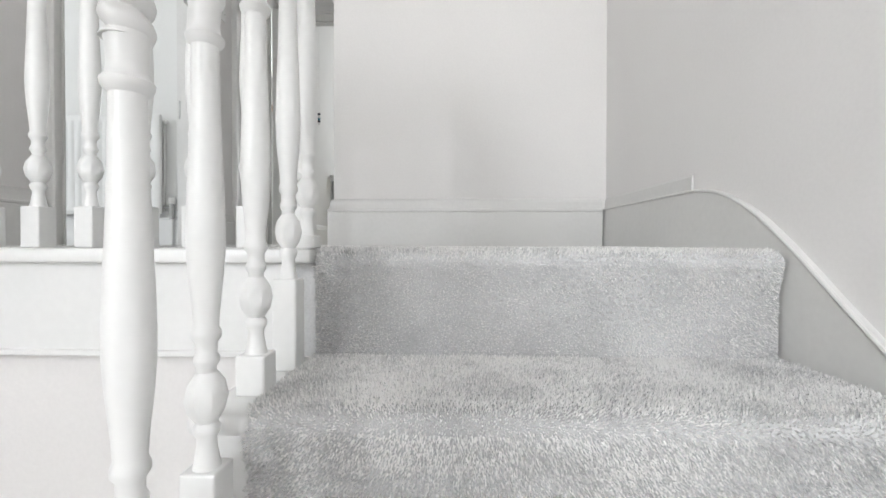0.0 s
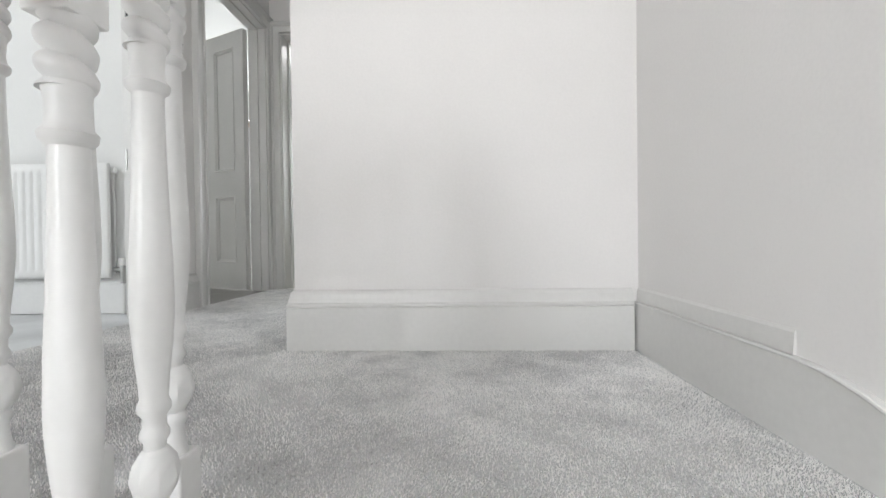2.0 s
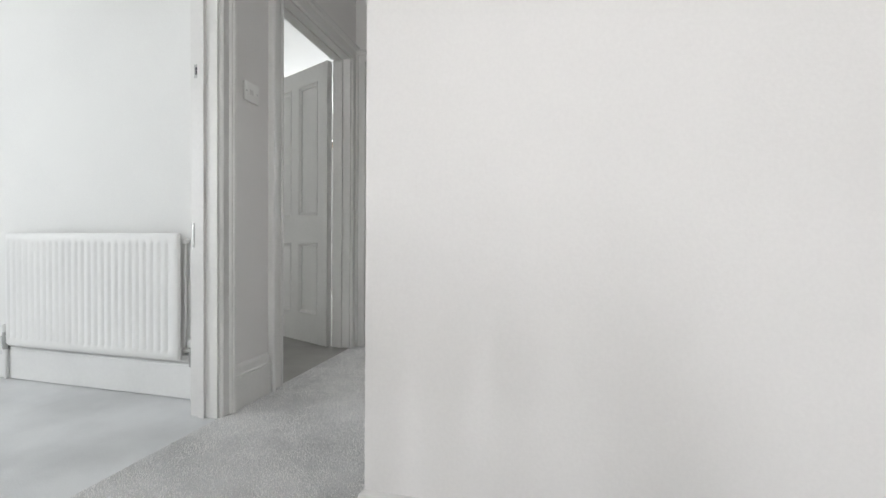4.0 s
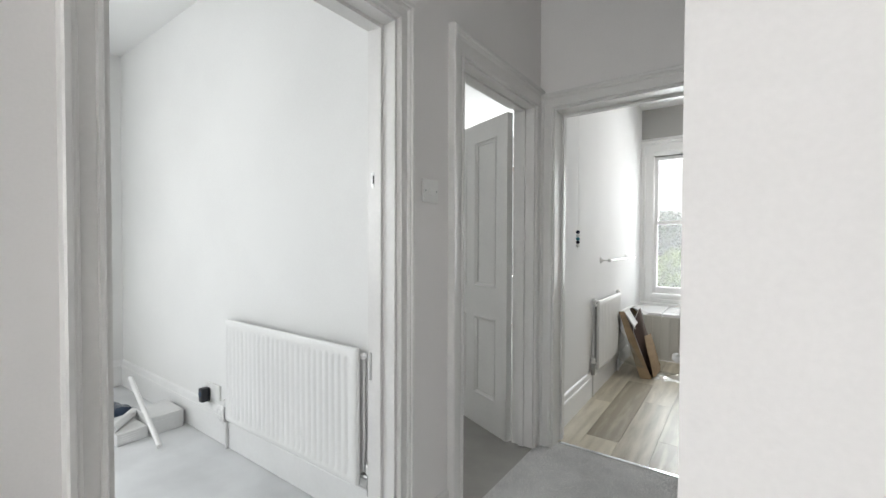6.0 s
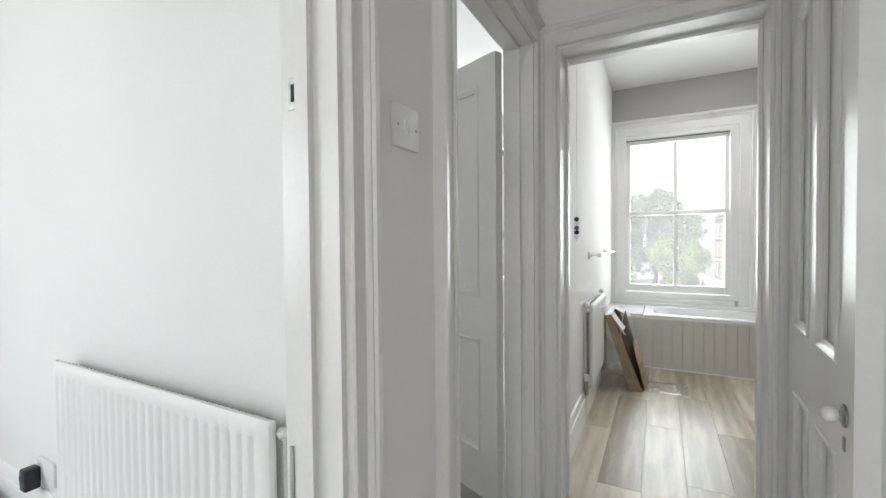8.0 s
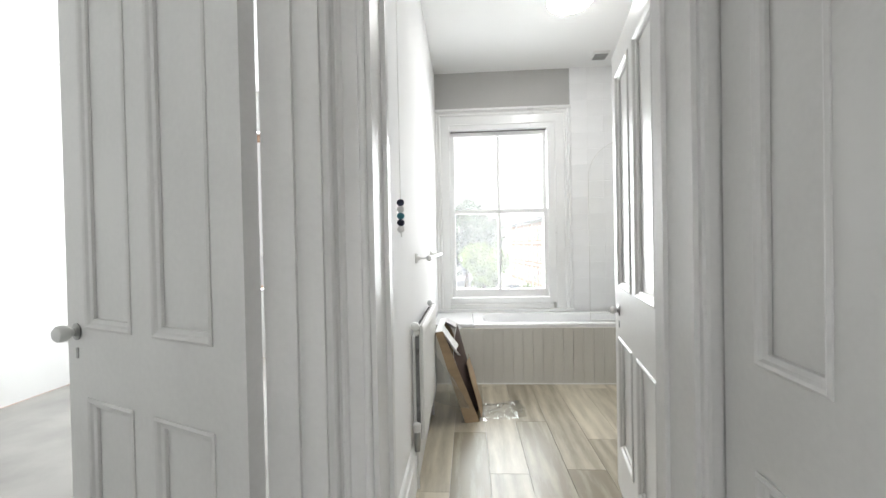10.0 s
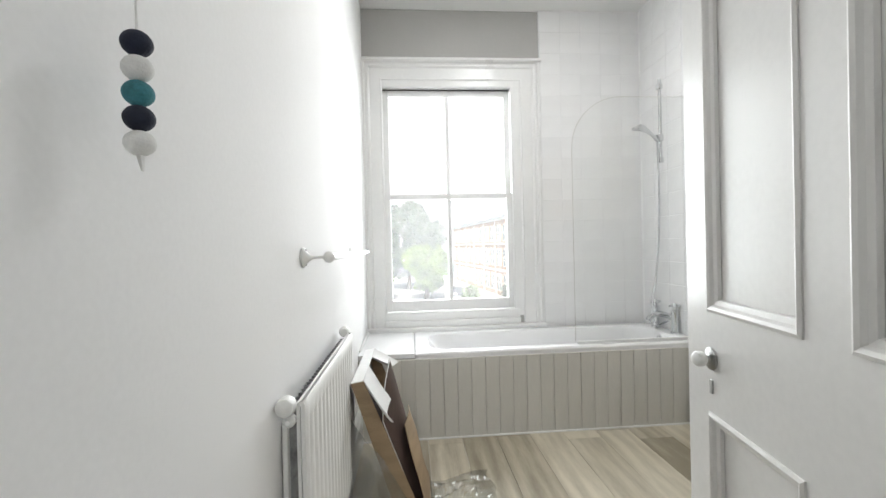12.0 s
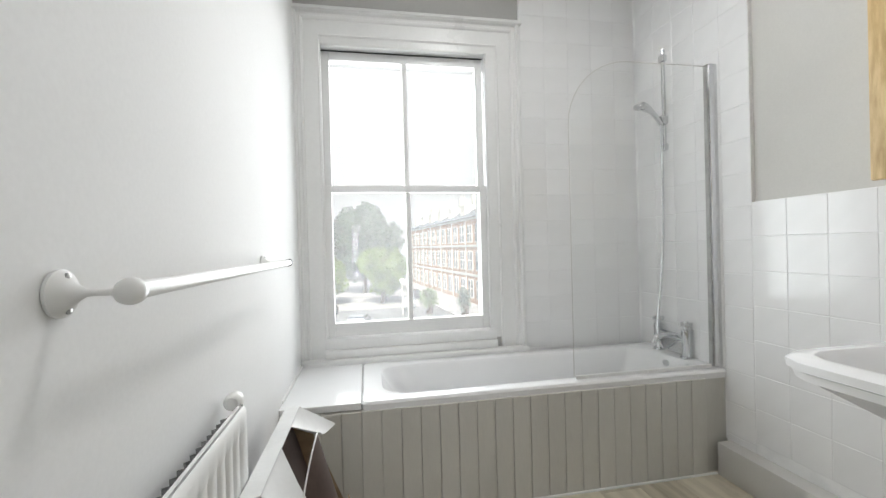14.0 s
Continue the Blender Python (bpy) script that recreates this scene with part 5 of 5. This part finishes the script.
def packets():
    b = thing("flat_pack_box", (-2.98, 0.64, -0.004), "white cardboard box lying on the bedroom carpet", "box")
    part("body", boxes((-3.12, 0.545, -0.004, -2.862, 0.733, 0.108), bevel=0.004), PAPER, b)
    part("lid_seam", boxes((-3.121, 0.544, 0.078, -2.861, 0.734, 0.0795)), GROUT, b)
    tr = pose(-3.03, 0.44, -0.004, 0, 0, 4)
    b2 = thing("flat_pack_box", (-3.03, 0.44, -0.004), "low white box with printed lines lying on the carpet", "box", turn=4)
    part("body", boxes((-0.16, -0.075, 0.0, 0.165, 0.085, 0.072), bevel=0.004, m=tr), PAPER, b2)
    for i in range(4):
        part("printed_line", boxes((0.1645, -0.055, 0.014 + 0.013 * i, 0.1662, 0.02 + 0.02 * (i % 2), 0.018 + 0.013 * i), m=tr), GROUT, b2)
    r = thing("paper_roll", (-3.0, 0.42, 0.07), "white paper roll lying across the low box", "paper roll")
    bm = bmesh.new()
    tube(bm, [(-2.90, 0.36, 0.094), (-3.10, 0.53, 0.094)], 0.026, 16)
    part("roll", bm, PAPER, r, "", True)
    p = thing("plastic_tube", (-2.72, 0.48, 0.0), "white plastic tube leaning over the boxes", "tube")
    bm = bmesh.new()
    tube(bm, [(-2.65, 0.518, 0.011), (-3.20, 0.547, 0.292)], 0.0145, 14)
    part("pipe", bm, PLASTIC, p, "", True)
    c = thing("wrapped_cloth", (-3.25, 0.40, 0.0), "dark blue folded cloth in clear plastic", "cloth")
    bm = bmesh.new()
    rings = []
    for i in range(13):
        u = i / 12
        ring = []
        rr = 0.066 * min(1.0, 2.4 * math.sin(math.pi * (0.05 + 0.9 * u))) ** 0.5
        for q in range(14):
            a = 2 * math.pi * q / 14
            w = 1 + 0.18 * noise.noise(Vector((u * 4, math.cos(a) * 1.5, math.sin(a) * 1.5)))
            ring.append((-3.53 + 0.36 * u, 0.37 + 0.10 * u + rr * 1.5 * w * math.copysign(abs(math.cos(a)) ** 0.6, math.cos(a)), 0.060 + rr * 0.86 * w * math.copysign(abs(math.sin(a)) ** 0.6, math.sin(a))))
        rings.append(ring)
    ring_loft(bm, rings)
    part("folded_cloth", bm, BLUE_CLOTH, c, "", True)
    bm = bmesh.new()
    rings = [[(p[0], 0.41 + (p[1] - 0.41) * 1.12, 0.0 + p[2] * 1.1 + 0.006) for p in r0] for r0 in [[(-3.56 + 0.42 * i / 12, 0.36 + 0.1 * i / 12 + 0.10 * math.cos(2 * math.pi * q / 14) * (1 + 0.2 * noise.noise(Vector((i, q, 1)))), 0.06 + 0.055 * math.sin(2 * math.pi * q / 14) * (1 + 0.3 * noise.noise(Vector((i, q, 4))))) for q in range(14)] for i in range(13)]]
    ring_loft(bm, rings, cap=False)
    part("plastic_bag", bm, FILM, c, "clear crinkled bag")


packets()

# ---- outside ----
STREET = -6.7
ROAD = mat("sunlit_asphalt", (0.22, 0.22, 0.215), 0.9, var=0.15, scale=0.4, fine=12, bump=0.2)
PAVE = mat("pale_paving", (0.38, 0.37, 0.35), 0.9, var=0.12, scale=0.5, fine=6, bump=0.1)
BRICK = mat("orange_brick", (0.45, 0.29, 0.20), 0.9, var=0.18, scale=1.2, fine=14, bump=0.2)
STONE = mat("pale_stone_dressing", (0.62, 0.58, 0.50), 0.85, var=0.08, scale=1.0, fine=10, bump=0.1)
SLATE = mat("slate_roof", (0.16, 0.17, 0.18), 0.7, var=0.15, scale=1.0, fine=10, bump=0.2)
PANE_FAR = mat("far_window_pane", (0.10, 0.12, 0.14), 0.08, var=0.2, scale=0.8, fine=4, bump=0.0)
BARK = mat("tree_bark", (0.12, 0.09, 0.065), 0.95, var=0.25, scale=3, fine=20, bump=0.4, dist=0.02)
LEAF_D = mat("dark_green_leaves", (0.115, 0.15, 0.10), 0.75, var=0.35, scale=0.6, fine=4, bump=0.0)
LEAF_L = mat("bright_green_leaves", (0.17, 0.24, 0.07), 0.75, var=0.35, scale=0.6, fine=4, bump=0.0)
CAR_P = mat("pale_car_paint", (0.35, 0.36, 0.37), 0.25, var=0.05, scale=1, fine=8, bump=0.0)
CAR_D = mat("dark_car_paint", (0.06, 0.065, 0.07), 0.25, var=0.05, scale=1, fine=8, bump=0.0)
TYRE = mat("tyre_rubber", (0.03, 0.03, 0.03), 0.9, var=0.1)
SKY_GLOW = glow("bright_hazy_sky", (1.0, 0.995, 0.985), 0.42)
SKY_GLOW.node_tree.nodes["Principled BSDF"].inputs["Base Color"].default_value = (0.02, 0.02, 0.02, 1)

solid("ground", boxes((-600, 5.4, STREET - 0.5, 600, 900, STREET)), ROAD, "pale sunlit street and ground", "ground")
TURN = pose(13.84, 50.0, 0, 0, 0, 6.5) @ pose(-14.2, -50.0, 0)
foot = solid("pavement", boxes((9.0, 5.4, STREET, 14.2, 140, STREET + 0.14)), PAVE, "pale paved footway beside the terrace", "pavement")
foot.matrix_world = TURN
solid("pavement", boxes((-30.0, 56, STREET, 6.5, 110, STREET + 0.14)), PAVE, "pale paved corner under the trees", "pavement")
bm = bmesh.new()
vs = [bm.verts.new(p) for p in ((-500, 420, -60), (500, 420, -60), (500, 420, 400), (-500, 420, 400))]
bm.faces.new(vs)
solid("backdrop", bm, SKY_GLOW, "bright hazy white sky", "sky")
# own house front below and beside the window
wall("house_front", "y", 5.17, 0.25, -6.0, 5.0, STREET, 3.6, BRICK, "orange brick house front",
     holes=((-1.0, 0.42, 0.42, 2.55), (-3.25, -1.95, 0.7, 2.3)))


def terrace_house(i):
    """One bay of the three-storey brick terrace: stone bands, paired arched windows, gutter and chimney."""
    y0 = 28.0 + 6.0 * i
    x = 14.2
    h = thing("terraced_house", (x, y0 + 3, STREET), "three-storey orange brick terraced house with pale stone bands", "house", group="terrace across the street")
    e = STREET + 11.6
    part("front_wall", boxes((x, y0, STREET, x + 8, y0 + 6.0, e)), BRICK, h)
    for z in (STREET + 3.7, STREET + 7.6, e - 0.35):
        part("stone_band", boxes((x - 0.16, y0, z, x, y0 + 6.0, z + 0.32), bevel=0.03), STONE, h)
    bm = bmesh.new()
    ring_loft(bm, [[(x - 0.35, yy, e), (x + 4, yy, e + 2.6), (x + 8.3, yy, e)] for yy in (y0, y0 + 6.0)])
    rf = part("roof", bm, SLATE, h, "grey slate pitched roof")
    part("chimney", boxes((x + 3.4, y0 - 0.3, e + 1.5, x + 4.6, y0 + 0.5, e + 4.0), bevel=0.04), STONE, rf)
    for q in range(2):
        bm = bmesh.new()
        lathe(bm, [(0.16, e + 4.0), (0.13, e + 4.5), (0.16, e + 4.55)], (x + 3.75 + 0.5 * q, y0 + 0.1, 0), n=8)
        part("chimney_pot", bm, STONE, rf)
    bm = bmesh.new()
    box(bm, x + 0.6, y0 + 2.0, e + 0.2, x + 3.0, y0 + 3.8, e + 2.1)
    part("dormer", bm, STONE, rf)
    for fl, (zb, hh) in enumerate(((STREET + 0.9, 2.3), (STREET + 4.6, 2.4), (STREET + 8.3, 2.2))):
        for yc in (1.0, 1.95, 4.0, 4.95):
            w = 0.62
            bm = bmesh.new()
            out = [(-w / 2, 0), (w / 2, 0), (w / 2, hh - w / 2)] + [(w / 2 * math.cos(radians(a)), hh - w / 2 + w / 2 * math.sin(radians(a))) for a in range(20, 180, 20)] + [(-w / 2, hh - w / 2)]
            big = [(u * 1.36, (v if v else -0.12) + (0.12 if v > 0.5 else 0)) for u, v in out]
            ring_loft(bm, [[(x - 0.12, y0 + yc + u, zb + v) for u, v in big], [(x + 0.02, y0 + yc + u, zb + v) for u, v in big]])
            wd = part("window", bm, STONE, h, "pale stone arched surround")
            bm = bmesh.new()
            ring_loft(bm, [[(x - 0.125, y0 + yc + u, zb + v) for u, v in out], [(x - 0.11, y0 + yc + u, zb + v) for u, v in out]])
            part("pane", bm, PANE_FAR, wd)
            part("sash_bar", boxes((x - 0.14, y0 + yc - w / 2, zb + hh * 0.48, x - 0.124, y0 + yc + w / 2, zb + hh * 0.53), (x - 0.14, y0 + yc - 0.025, zb, x - 0.124, y0 + yc + 0.025, zb + hh - 0.1)), STONE, wd)
    bm = bmesh.new()
    tube(bm, [(x - 0.12, y0 + 0.06, STREET), (x - 0.12, y0 + 0.06, e - 0.3)], 0.07, 8)
    part("drainpipe", bm, STONE, h)
    h.matrix_world = TURN @ PLACE[h]


for i in range(11):
    terrace_house(i)


def tree(name, x, y, height, spread, material, label, seed, leaves=13000, low=0.3, size=0.55):
    rnd = random.Random(seed)
    t = thing(name, (x, y, STREET), label, "tree")
    bm = bmesh.new()
    base = Vector((x, y, STREET))
    trunk = [base + Vector((0.25 * math.sin(k), 0.2 * math.cos(k * 1.7), height * 0.6 * k / 5)) for k in range(6)]
    tube(bm, trunk, [0.38, 0.33, 0.28, 0.22, 0.15, 0.07], 9)
    tips = []
    for k in range(13):
        a = rnd.uniform(0, 2 * math.pi)
        s = trunk[2 + k % 3]
        e = base + Vector((spread * rnd.uniform(0.35, 0.8) * math.cos(a), spread * rnd.uniform(0.35, 0.8) * math.sin(a), height * rnd.uniform(low + 0.1, 0.88)))
        tube(bm, [s, s.lerp(e, 0.5) + Vector((0, 0, 0.4)), e], [0.13, 0.08, 0.03], 6)
        tips.append(e)
    part("trunk", bm, BARK, t)
    cz, rz = height * (0.5 + low * 0.45), height * (0.5 - low * 0.42)
    clumps = []
    for _ in range(85):
        d = Vector((rnd.gauss(0, 1), rnd.gauss(0, 1), rnd.gauss(0, 1))).normalized() * rnd.uniform(0.05, 1.0) ** 0.45 * 0.9
        clumps.append((base + Vector((d.x * spread * 0.8, d.y * spread * 0.8, cz + d.z * rz * 0.85)), spread * rnd.uniform(0.17, 0.29)))
    verts, faces = [], []
    for _ in range(leaves):
        c, r = clumps[rnd.randrange(len(clumps))]
        d = Vector((rnd.gauss(0, 1), rnd.gauss(0, 1), rnd.gauss(0, 0.8))).normalized() * r * rnd.uniform(0.45, 1.0) ** 0.5
        p = c + d
        u = Vector((rnd.gauss(0, 1), rnd.gauss(0, 1), rnd.gauss(0, 1))).normalized()
        v = u.cross(Vector((rnd.gauss(0, 1), rnd.gauss(0, 1), rnd.gauss(0, 1)))).normalized()
        q = size * rnd.uniform(0.6, 1.3)
        n = len(verts)
        verts += [p - u * q * 0.5, p + v * q * 0.3, p + u * q * 0.5, p - v * q * 0.3]
        faces.append((n, n + 1, n + 2, n + 3))
    me = bpy.data.meshes.new("crown")
    me.from_pydata([tuple(p - base) for p in verts], [], faces)
    me.materials.append(material)
    cr = new("crown", me)
    cr.parent = t


tree("tree", -1.2, 74, 15.5, 7.2, LEAF_D, "tall dark green broadleaf tree beyond the street", 3, 34000, low=0.15)
tree("tree", -12.0, 82, 14.0, 6.5, LEAF_D, "tall dark green broadleaf tree beyond the street", 5, 13000)
tree("tree", -24.0, 86, 15.0, 7.5, LEAF_D, "tall dark green broadleaf tree far off", 9, 13000)
tree("tree", 4.2, 104, 15.0, 5.0, LEAF_D, "dark green tree behind the terrace end", 11, 4200)
tree("tree", 1.3, 60, 8.6, 4.4, LEAF_L, "bright green low spreading tree at the corner", 21, 14000, low=0.12, size=0.36)
tree("tree", -6.5, 62, 7.4, 4.2, LEAF_L, "bright green low spreading tree at the corner", 22, 14000, low=0.1, size=0.36)
tree("tree", -15.0, 64, 7.0, 4.4, LEAF_L, "bright green low spreading tree at the corner", 25, 5200, low=0.1, size=0.3)
tree("tree", 6.3, 50, 3.4, 1.5, LEAF_L, "small green street tree by the terrace", 31, 1800, low=0.1, size=0.2)
tree("tree", 9.8, 47, 3.6, 1.0, LEAF_D, "slim dark green shrub in a front garden", 33, 1500, low=0.05, size=0.2)


def car(x, y, turn, paint, label):
    m = pose(x, y, STREET, 0, 0, turn)
    c = thing("car", (x, y, STREET), label, "car", turn=turn)
    prof = [(-2.1, 0.35), (-2.12, 0.7), (-1.9, 0.88), (-1.2, 0.95), (-0.7, 1.40), (0.7, 1.44), (1.35, 1.0), (2.0, 0.85), (2.12, 0.6), (2.05, 0.32)]
    bm = bmesh.new()
    ring_loft(bm, [[m @ Vector((p, w * (1.0 if q < 1.1 else 0.78), q)) for p, q in prof] for w in (-0.85, -0.4, 0.4, 0.85)])
    part("body", bm, paint, c)
    bm = boxes((-0.95, -0.80, 1.0, 0.95, 0.80, 1.32), bevel=0.06, m=m)
    part("windows", bm, PANE_FAR, c)
    for px in (-1.3, 1.3):
        for py in (-0.8, 0.8):
            bm = bmesh.new()
            lathe(bm, [(0.2, -0.1), (0.32, -0.09), (0.32, 0.09), (0.2, 0.1)], (0, 0, 0), n=16, axis="y")
            bmesh.ops.transform(bm, matrix=m @ Matrix.Translation((px, py, 0.32)), verts=bm.verts)
            part("wheel", bm, TYRE, c)


car(-1.6, 43.5, 80, CAR_P, "pale grey parked car on the street")
car(-5.2, 52.0, 84, CAR_D, "dark parked car on the street")
car(4.6, 56.0, 86, CAR_P, "pale grey parked car by the corner tree")
car(6.2, 64.0, 88, CAR_D, "dark parked car along the terrace")
lp = thing("street_lamp", (3.3, 50.0, STREET), "pale street lamp with a round globe", "street lamp")
bm = bmesh.new()
tube(bm, [(3.3, 50, STREET), (3.3, 50, STREET + 3.6)], [0.08, 0.05], 8)
part("post", bm, STONE, lp)
bm = bmesh.new()
lathe(bm, [(0.05, 3.6), (0.2, 3.75), (0.26, 3.95), (0.2, 4.15), (0.05, 4.25)], (3.3, 50, STREET), n=14)
part("globe", bm, PLASTIC, lp, "", True)

# ---- pieces: tiles, boards, planks, carpet pile ----


def shared_box(name, sx, sy, sz, material, bevel=0.002):
    bm = bmesh.new()
    box(bm, -sx / 2, -sy / 2, -sz / 2, sx / 2, sy / 2, sz / 2, bevel=bevel, seg=1)
    me = bpy.data.meshes.new(name)
    bm.to_mesh(me)
    bm.free()
    me.materials.append(material)
    return me


def piece(name, me, parent, at, rx=0, ry=0, rz=0):
    ob = new(name, me)
    ob.parent = parent
    ob.matrix_basis = PLACE[parent].inverted() @ pose(*at, rx, ry, rz)
    return ob


tl_r = thing("tiling_side", (BR, 3.5, 0.0), "white glazed square tiles on the bathroom side wall", "tiling", kind="structure")
part("grout_bed", boxes((BR - 0.0146, 2.2, 0.154, BR, 4.08, 1.252), (BR - 0.0146, 4.08, 0.154, BR, BB, 2.742)), GROUT, tl_r)
tl_b = thing("tiling_window_wall", (0.75, BB, 0.48), "white glazed square tiles beside the window", "tiling", kind="structure")
part("grout_bed", boxes((0.372, BB - 0.0148, 0.40, BR - 0.0146, BB, 2.742)), GROUT, tl_b)
T = 0.150
sq_x = shared_box("tile", 0.008, T - 0.0022, T - 0.0022, TILE, 0.0015)
sq_y = shared_box("tile", T - 0.0022, 0.008, T - 0.0022, TILE, 0.0015)
rnd = random.Random(4)
for i in range(9):
    for j in range(8):
        z = 1.252 - T / 2 - T * j
        if z > 0.13:
            piece("tile", sq_x, tl_r, (BR - 0.012, 4.08 - T / 2 - T * i, z), rnd.uniform(-0.1, 0.1), 0, rnd.uniform(-0.14, 0.14))
for i in range(5):
    for j in range(18):
        z = 2.735 - T / 2 - T * j
        if z > 0.45 or (i == 0 and z > 0.1):
            piece("tile", sq_x, tl_r, (BR - 0.0125, 4.082 + T / 2 + T * i, z), rnd.uniform(-0.1, 0.1), 0, rnd.uniform(-0.14, 0.14))
for i in range(5):
    for j in range(16):
        z = 2.735 - T / 2 - T * j
        if z > 0.4:
            piece("tile", sq_y, tl_b, (0.374 + T / 2 + T * i, BB - 0.0125, z), 0, rnd.uniform(-0.1, 0.1), rnd.uniform(-0.12, 0.12))
part("edge_trim", boxes((BR - 0.018, 4.078, 1.252, BR, 4.0815, 2.742)), SEAL, tl_r)

# tongue-and-groove boards of the bath panel
bw = 0.0785
n = int((1.035 - BL) / bw)
bd = shared_box("board", bw - 0.0016, 0.016, 0.438, PANEL_PAINT, 0.0018)
for i in range(n):
    piece("board", bd, BATH_PANEL, (BL + 0.004 + bw * (i + 0.5), 4.230 + rnd.uniform(-0.001, 0.001), 0.228), 0, 0, rnd.uniform(-0.3, 0.3))

# bathroom floor: long vinyl planks
fl = thing("floor_bathroom", (0.1, 3.0, 0.0), "oak-look vinyl plank bathroom floor", "floor", kind="structure")
part("screed", boxes((BL, 1.952, -0.2, BR, BB, -0.0005)), GROUT, fl)
pw = 0.19
meshes = {}
for i in range(11):
    x = BL + pw * (i + 0.5)
    y = 1.95 - rnd.uniform(0.1, 1.1)
    while y < 4.25:
        y2 = y + 1.22
        a, b = max(y, 1.955), min(y2, 4.3)
        if b - a > 0.05 and x + pw / 2 < BR + 0.1:
            key = round(b - a, 3)
            if key not in meshes:
                meshes[key] = shared_box("plank", pw - 0.0012, b - a - 0.0012, 0.004, PLANK, 0.0006)
            piece("plank", meshes[key], fl, (x, (a + b) / 2, 0.001), 0, 0, 0)
        y = y2
part("threshold", boxes((-0.80, 1.945, -0.001, -0.112, 1.965, 0.006), bevel=0.002), CHROME, fl, "thin metal threshold strip")


def pile(name, spots, label, seed, step):
    """Carpet pile: leaning tufts over rectangles (origin, edge, edge, normal)."""
    rs = np.random.RandomState(seed)
    vs, fs = [], []
    base = 0
    for o, e1, e2, nrm in spots:
        o, e1, e2, nrm = (np.array(v, float) for v in (o, e1, e2, nrm))
        l1, l2 = np.linalg.norm(e1), np.linalg.norm(e2)
        n1, n2 = max(1, int(l1 / step)), max(1, int(l2 / step))
        u, v = np.meshgrid((np.arange(n1) + 0.5) / n1, (np.arange(n2) + 0.5) / n2)
        u = (u + rs.uniform(-0.5, 0.5, u.shape) / n1).ravel().clip(0, 1)
        v = (v + rs.uniform(-0.5, 0.5, v.shape) / n2).ravel().clip(0, 1)
        p = o + u[:, None] * e1 + v[:, None] * e2
        k = len(p)
        d1, d2 = e1 / l1, e2 / l2
        a = rs.uniform(0, 2 * np.pi, k)
        side = np.cos(a)[:, None] * d1 + np.sin(a)[:, None] * d2
        lean = rs.normal(0, 0.0011, (k, 2)) + 0.0012 * np.stack([np.sin(p[:, 0] * 9 + p[:, 1] * 4), np.cos(p[:, 1] * 8 - p[:, 0] * 5)], 1)
        h = rs.uniform(0.003, 0.0068, k)
        tip = p + h[:, None] * nrm + lean[:, :1] * d1 + lean[:, 1:] * d2
        w = 0.0012
        quad = np.stack([p - w * side, p + w * side, tip + 0.5 * w * side, tip - 0.5 * w * side], 1).reshape(-1, 3)
        vs.append(quad)
        idx = base + 4 * np.arange(k)
        fs.append(np.stack([idx, idx + 1, idx + 2, idx + 3], 1))
        base += 4 * k
    me = bpy.data.meshes.new(name)
    me.from_pydata(np.concatenate(vs).tolist(), [], np.concatenate(fs).tolist())
    me.materials.append(CARPET)
    ob = new(name, me)
    tagged(ob, label, "carpet pile", "", "stuff")
    return ob


W = RIGHT - 0.022 - 0.262
spots = [((0.262, -0.855, -0.002), (W, 0, 0), (0, 0.855, 0), (0, 0, 1))]
line = [(-0.855, 0.0)] + stair_profile(0, 3)
for (ya, za), (yb, zb) in zip(line, line[1:]):
    d = math.hypot(yb - ya, zb - za)
    if d > 1e-4 and not (d < 0.012 and abs(za % RISE) < 0.005 and abs(zb % RISE - 0) < 0.005):
        spots.append(((0.258, ya, za), (W + 0.004, 0, 0), (0, yb - ya, zb - za), (0, (zb - za) / d, -(yb - ya) / d)))
pile("stair_carpet_pile", spots, "pale grey cut-pile tufts on stairs and landing", 5, 0.0027)
pile("landing_carpet_pile", [((LEFT + 0.005, -0.755, -0.001), (1.155, 0, 0), (0, 0.77, 0), (0, 0, 1)), ((LEFT + 0.005, 0.01, -0.001), (0.885, 0, 0), (0, 1.93, 0), (0, 0, 1))], "pale grey cut-pile tufts on the landing", 6, 0.0045)
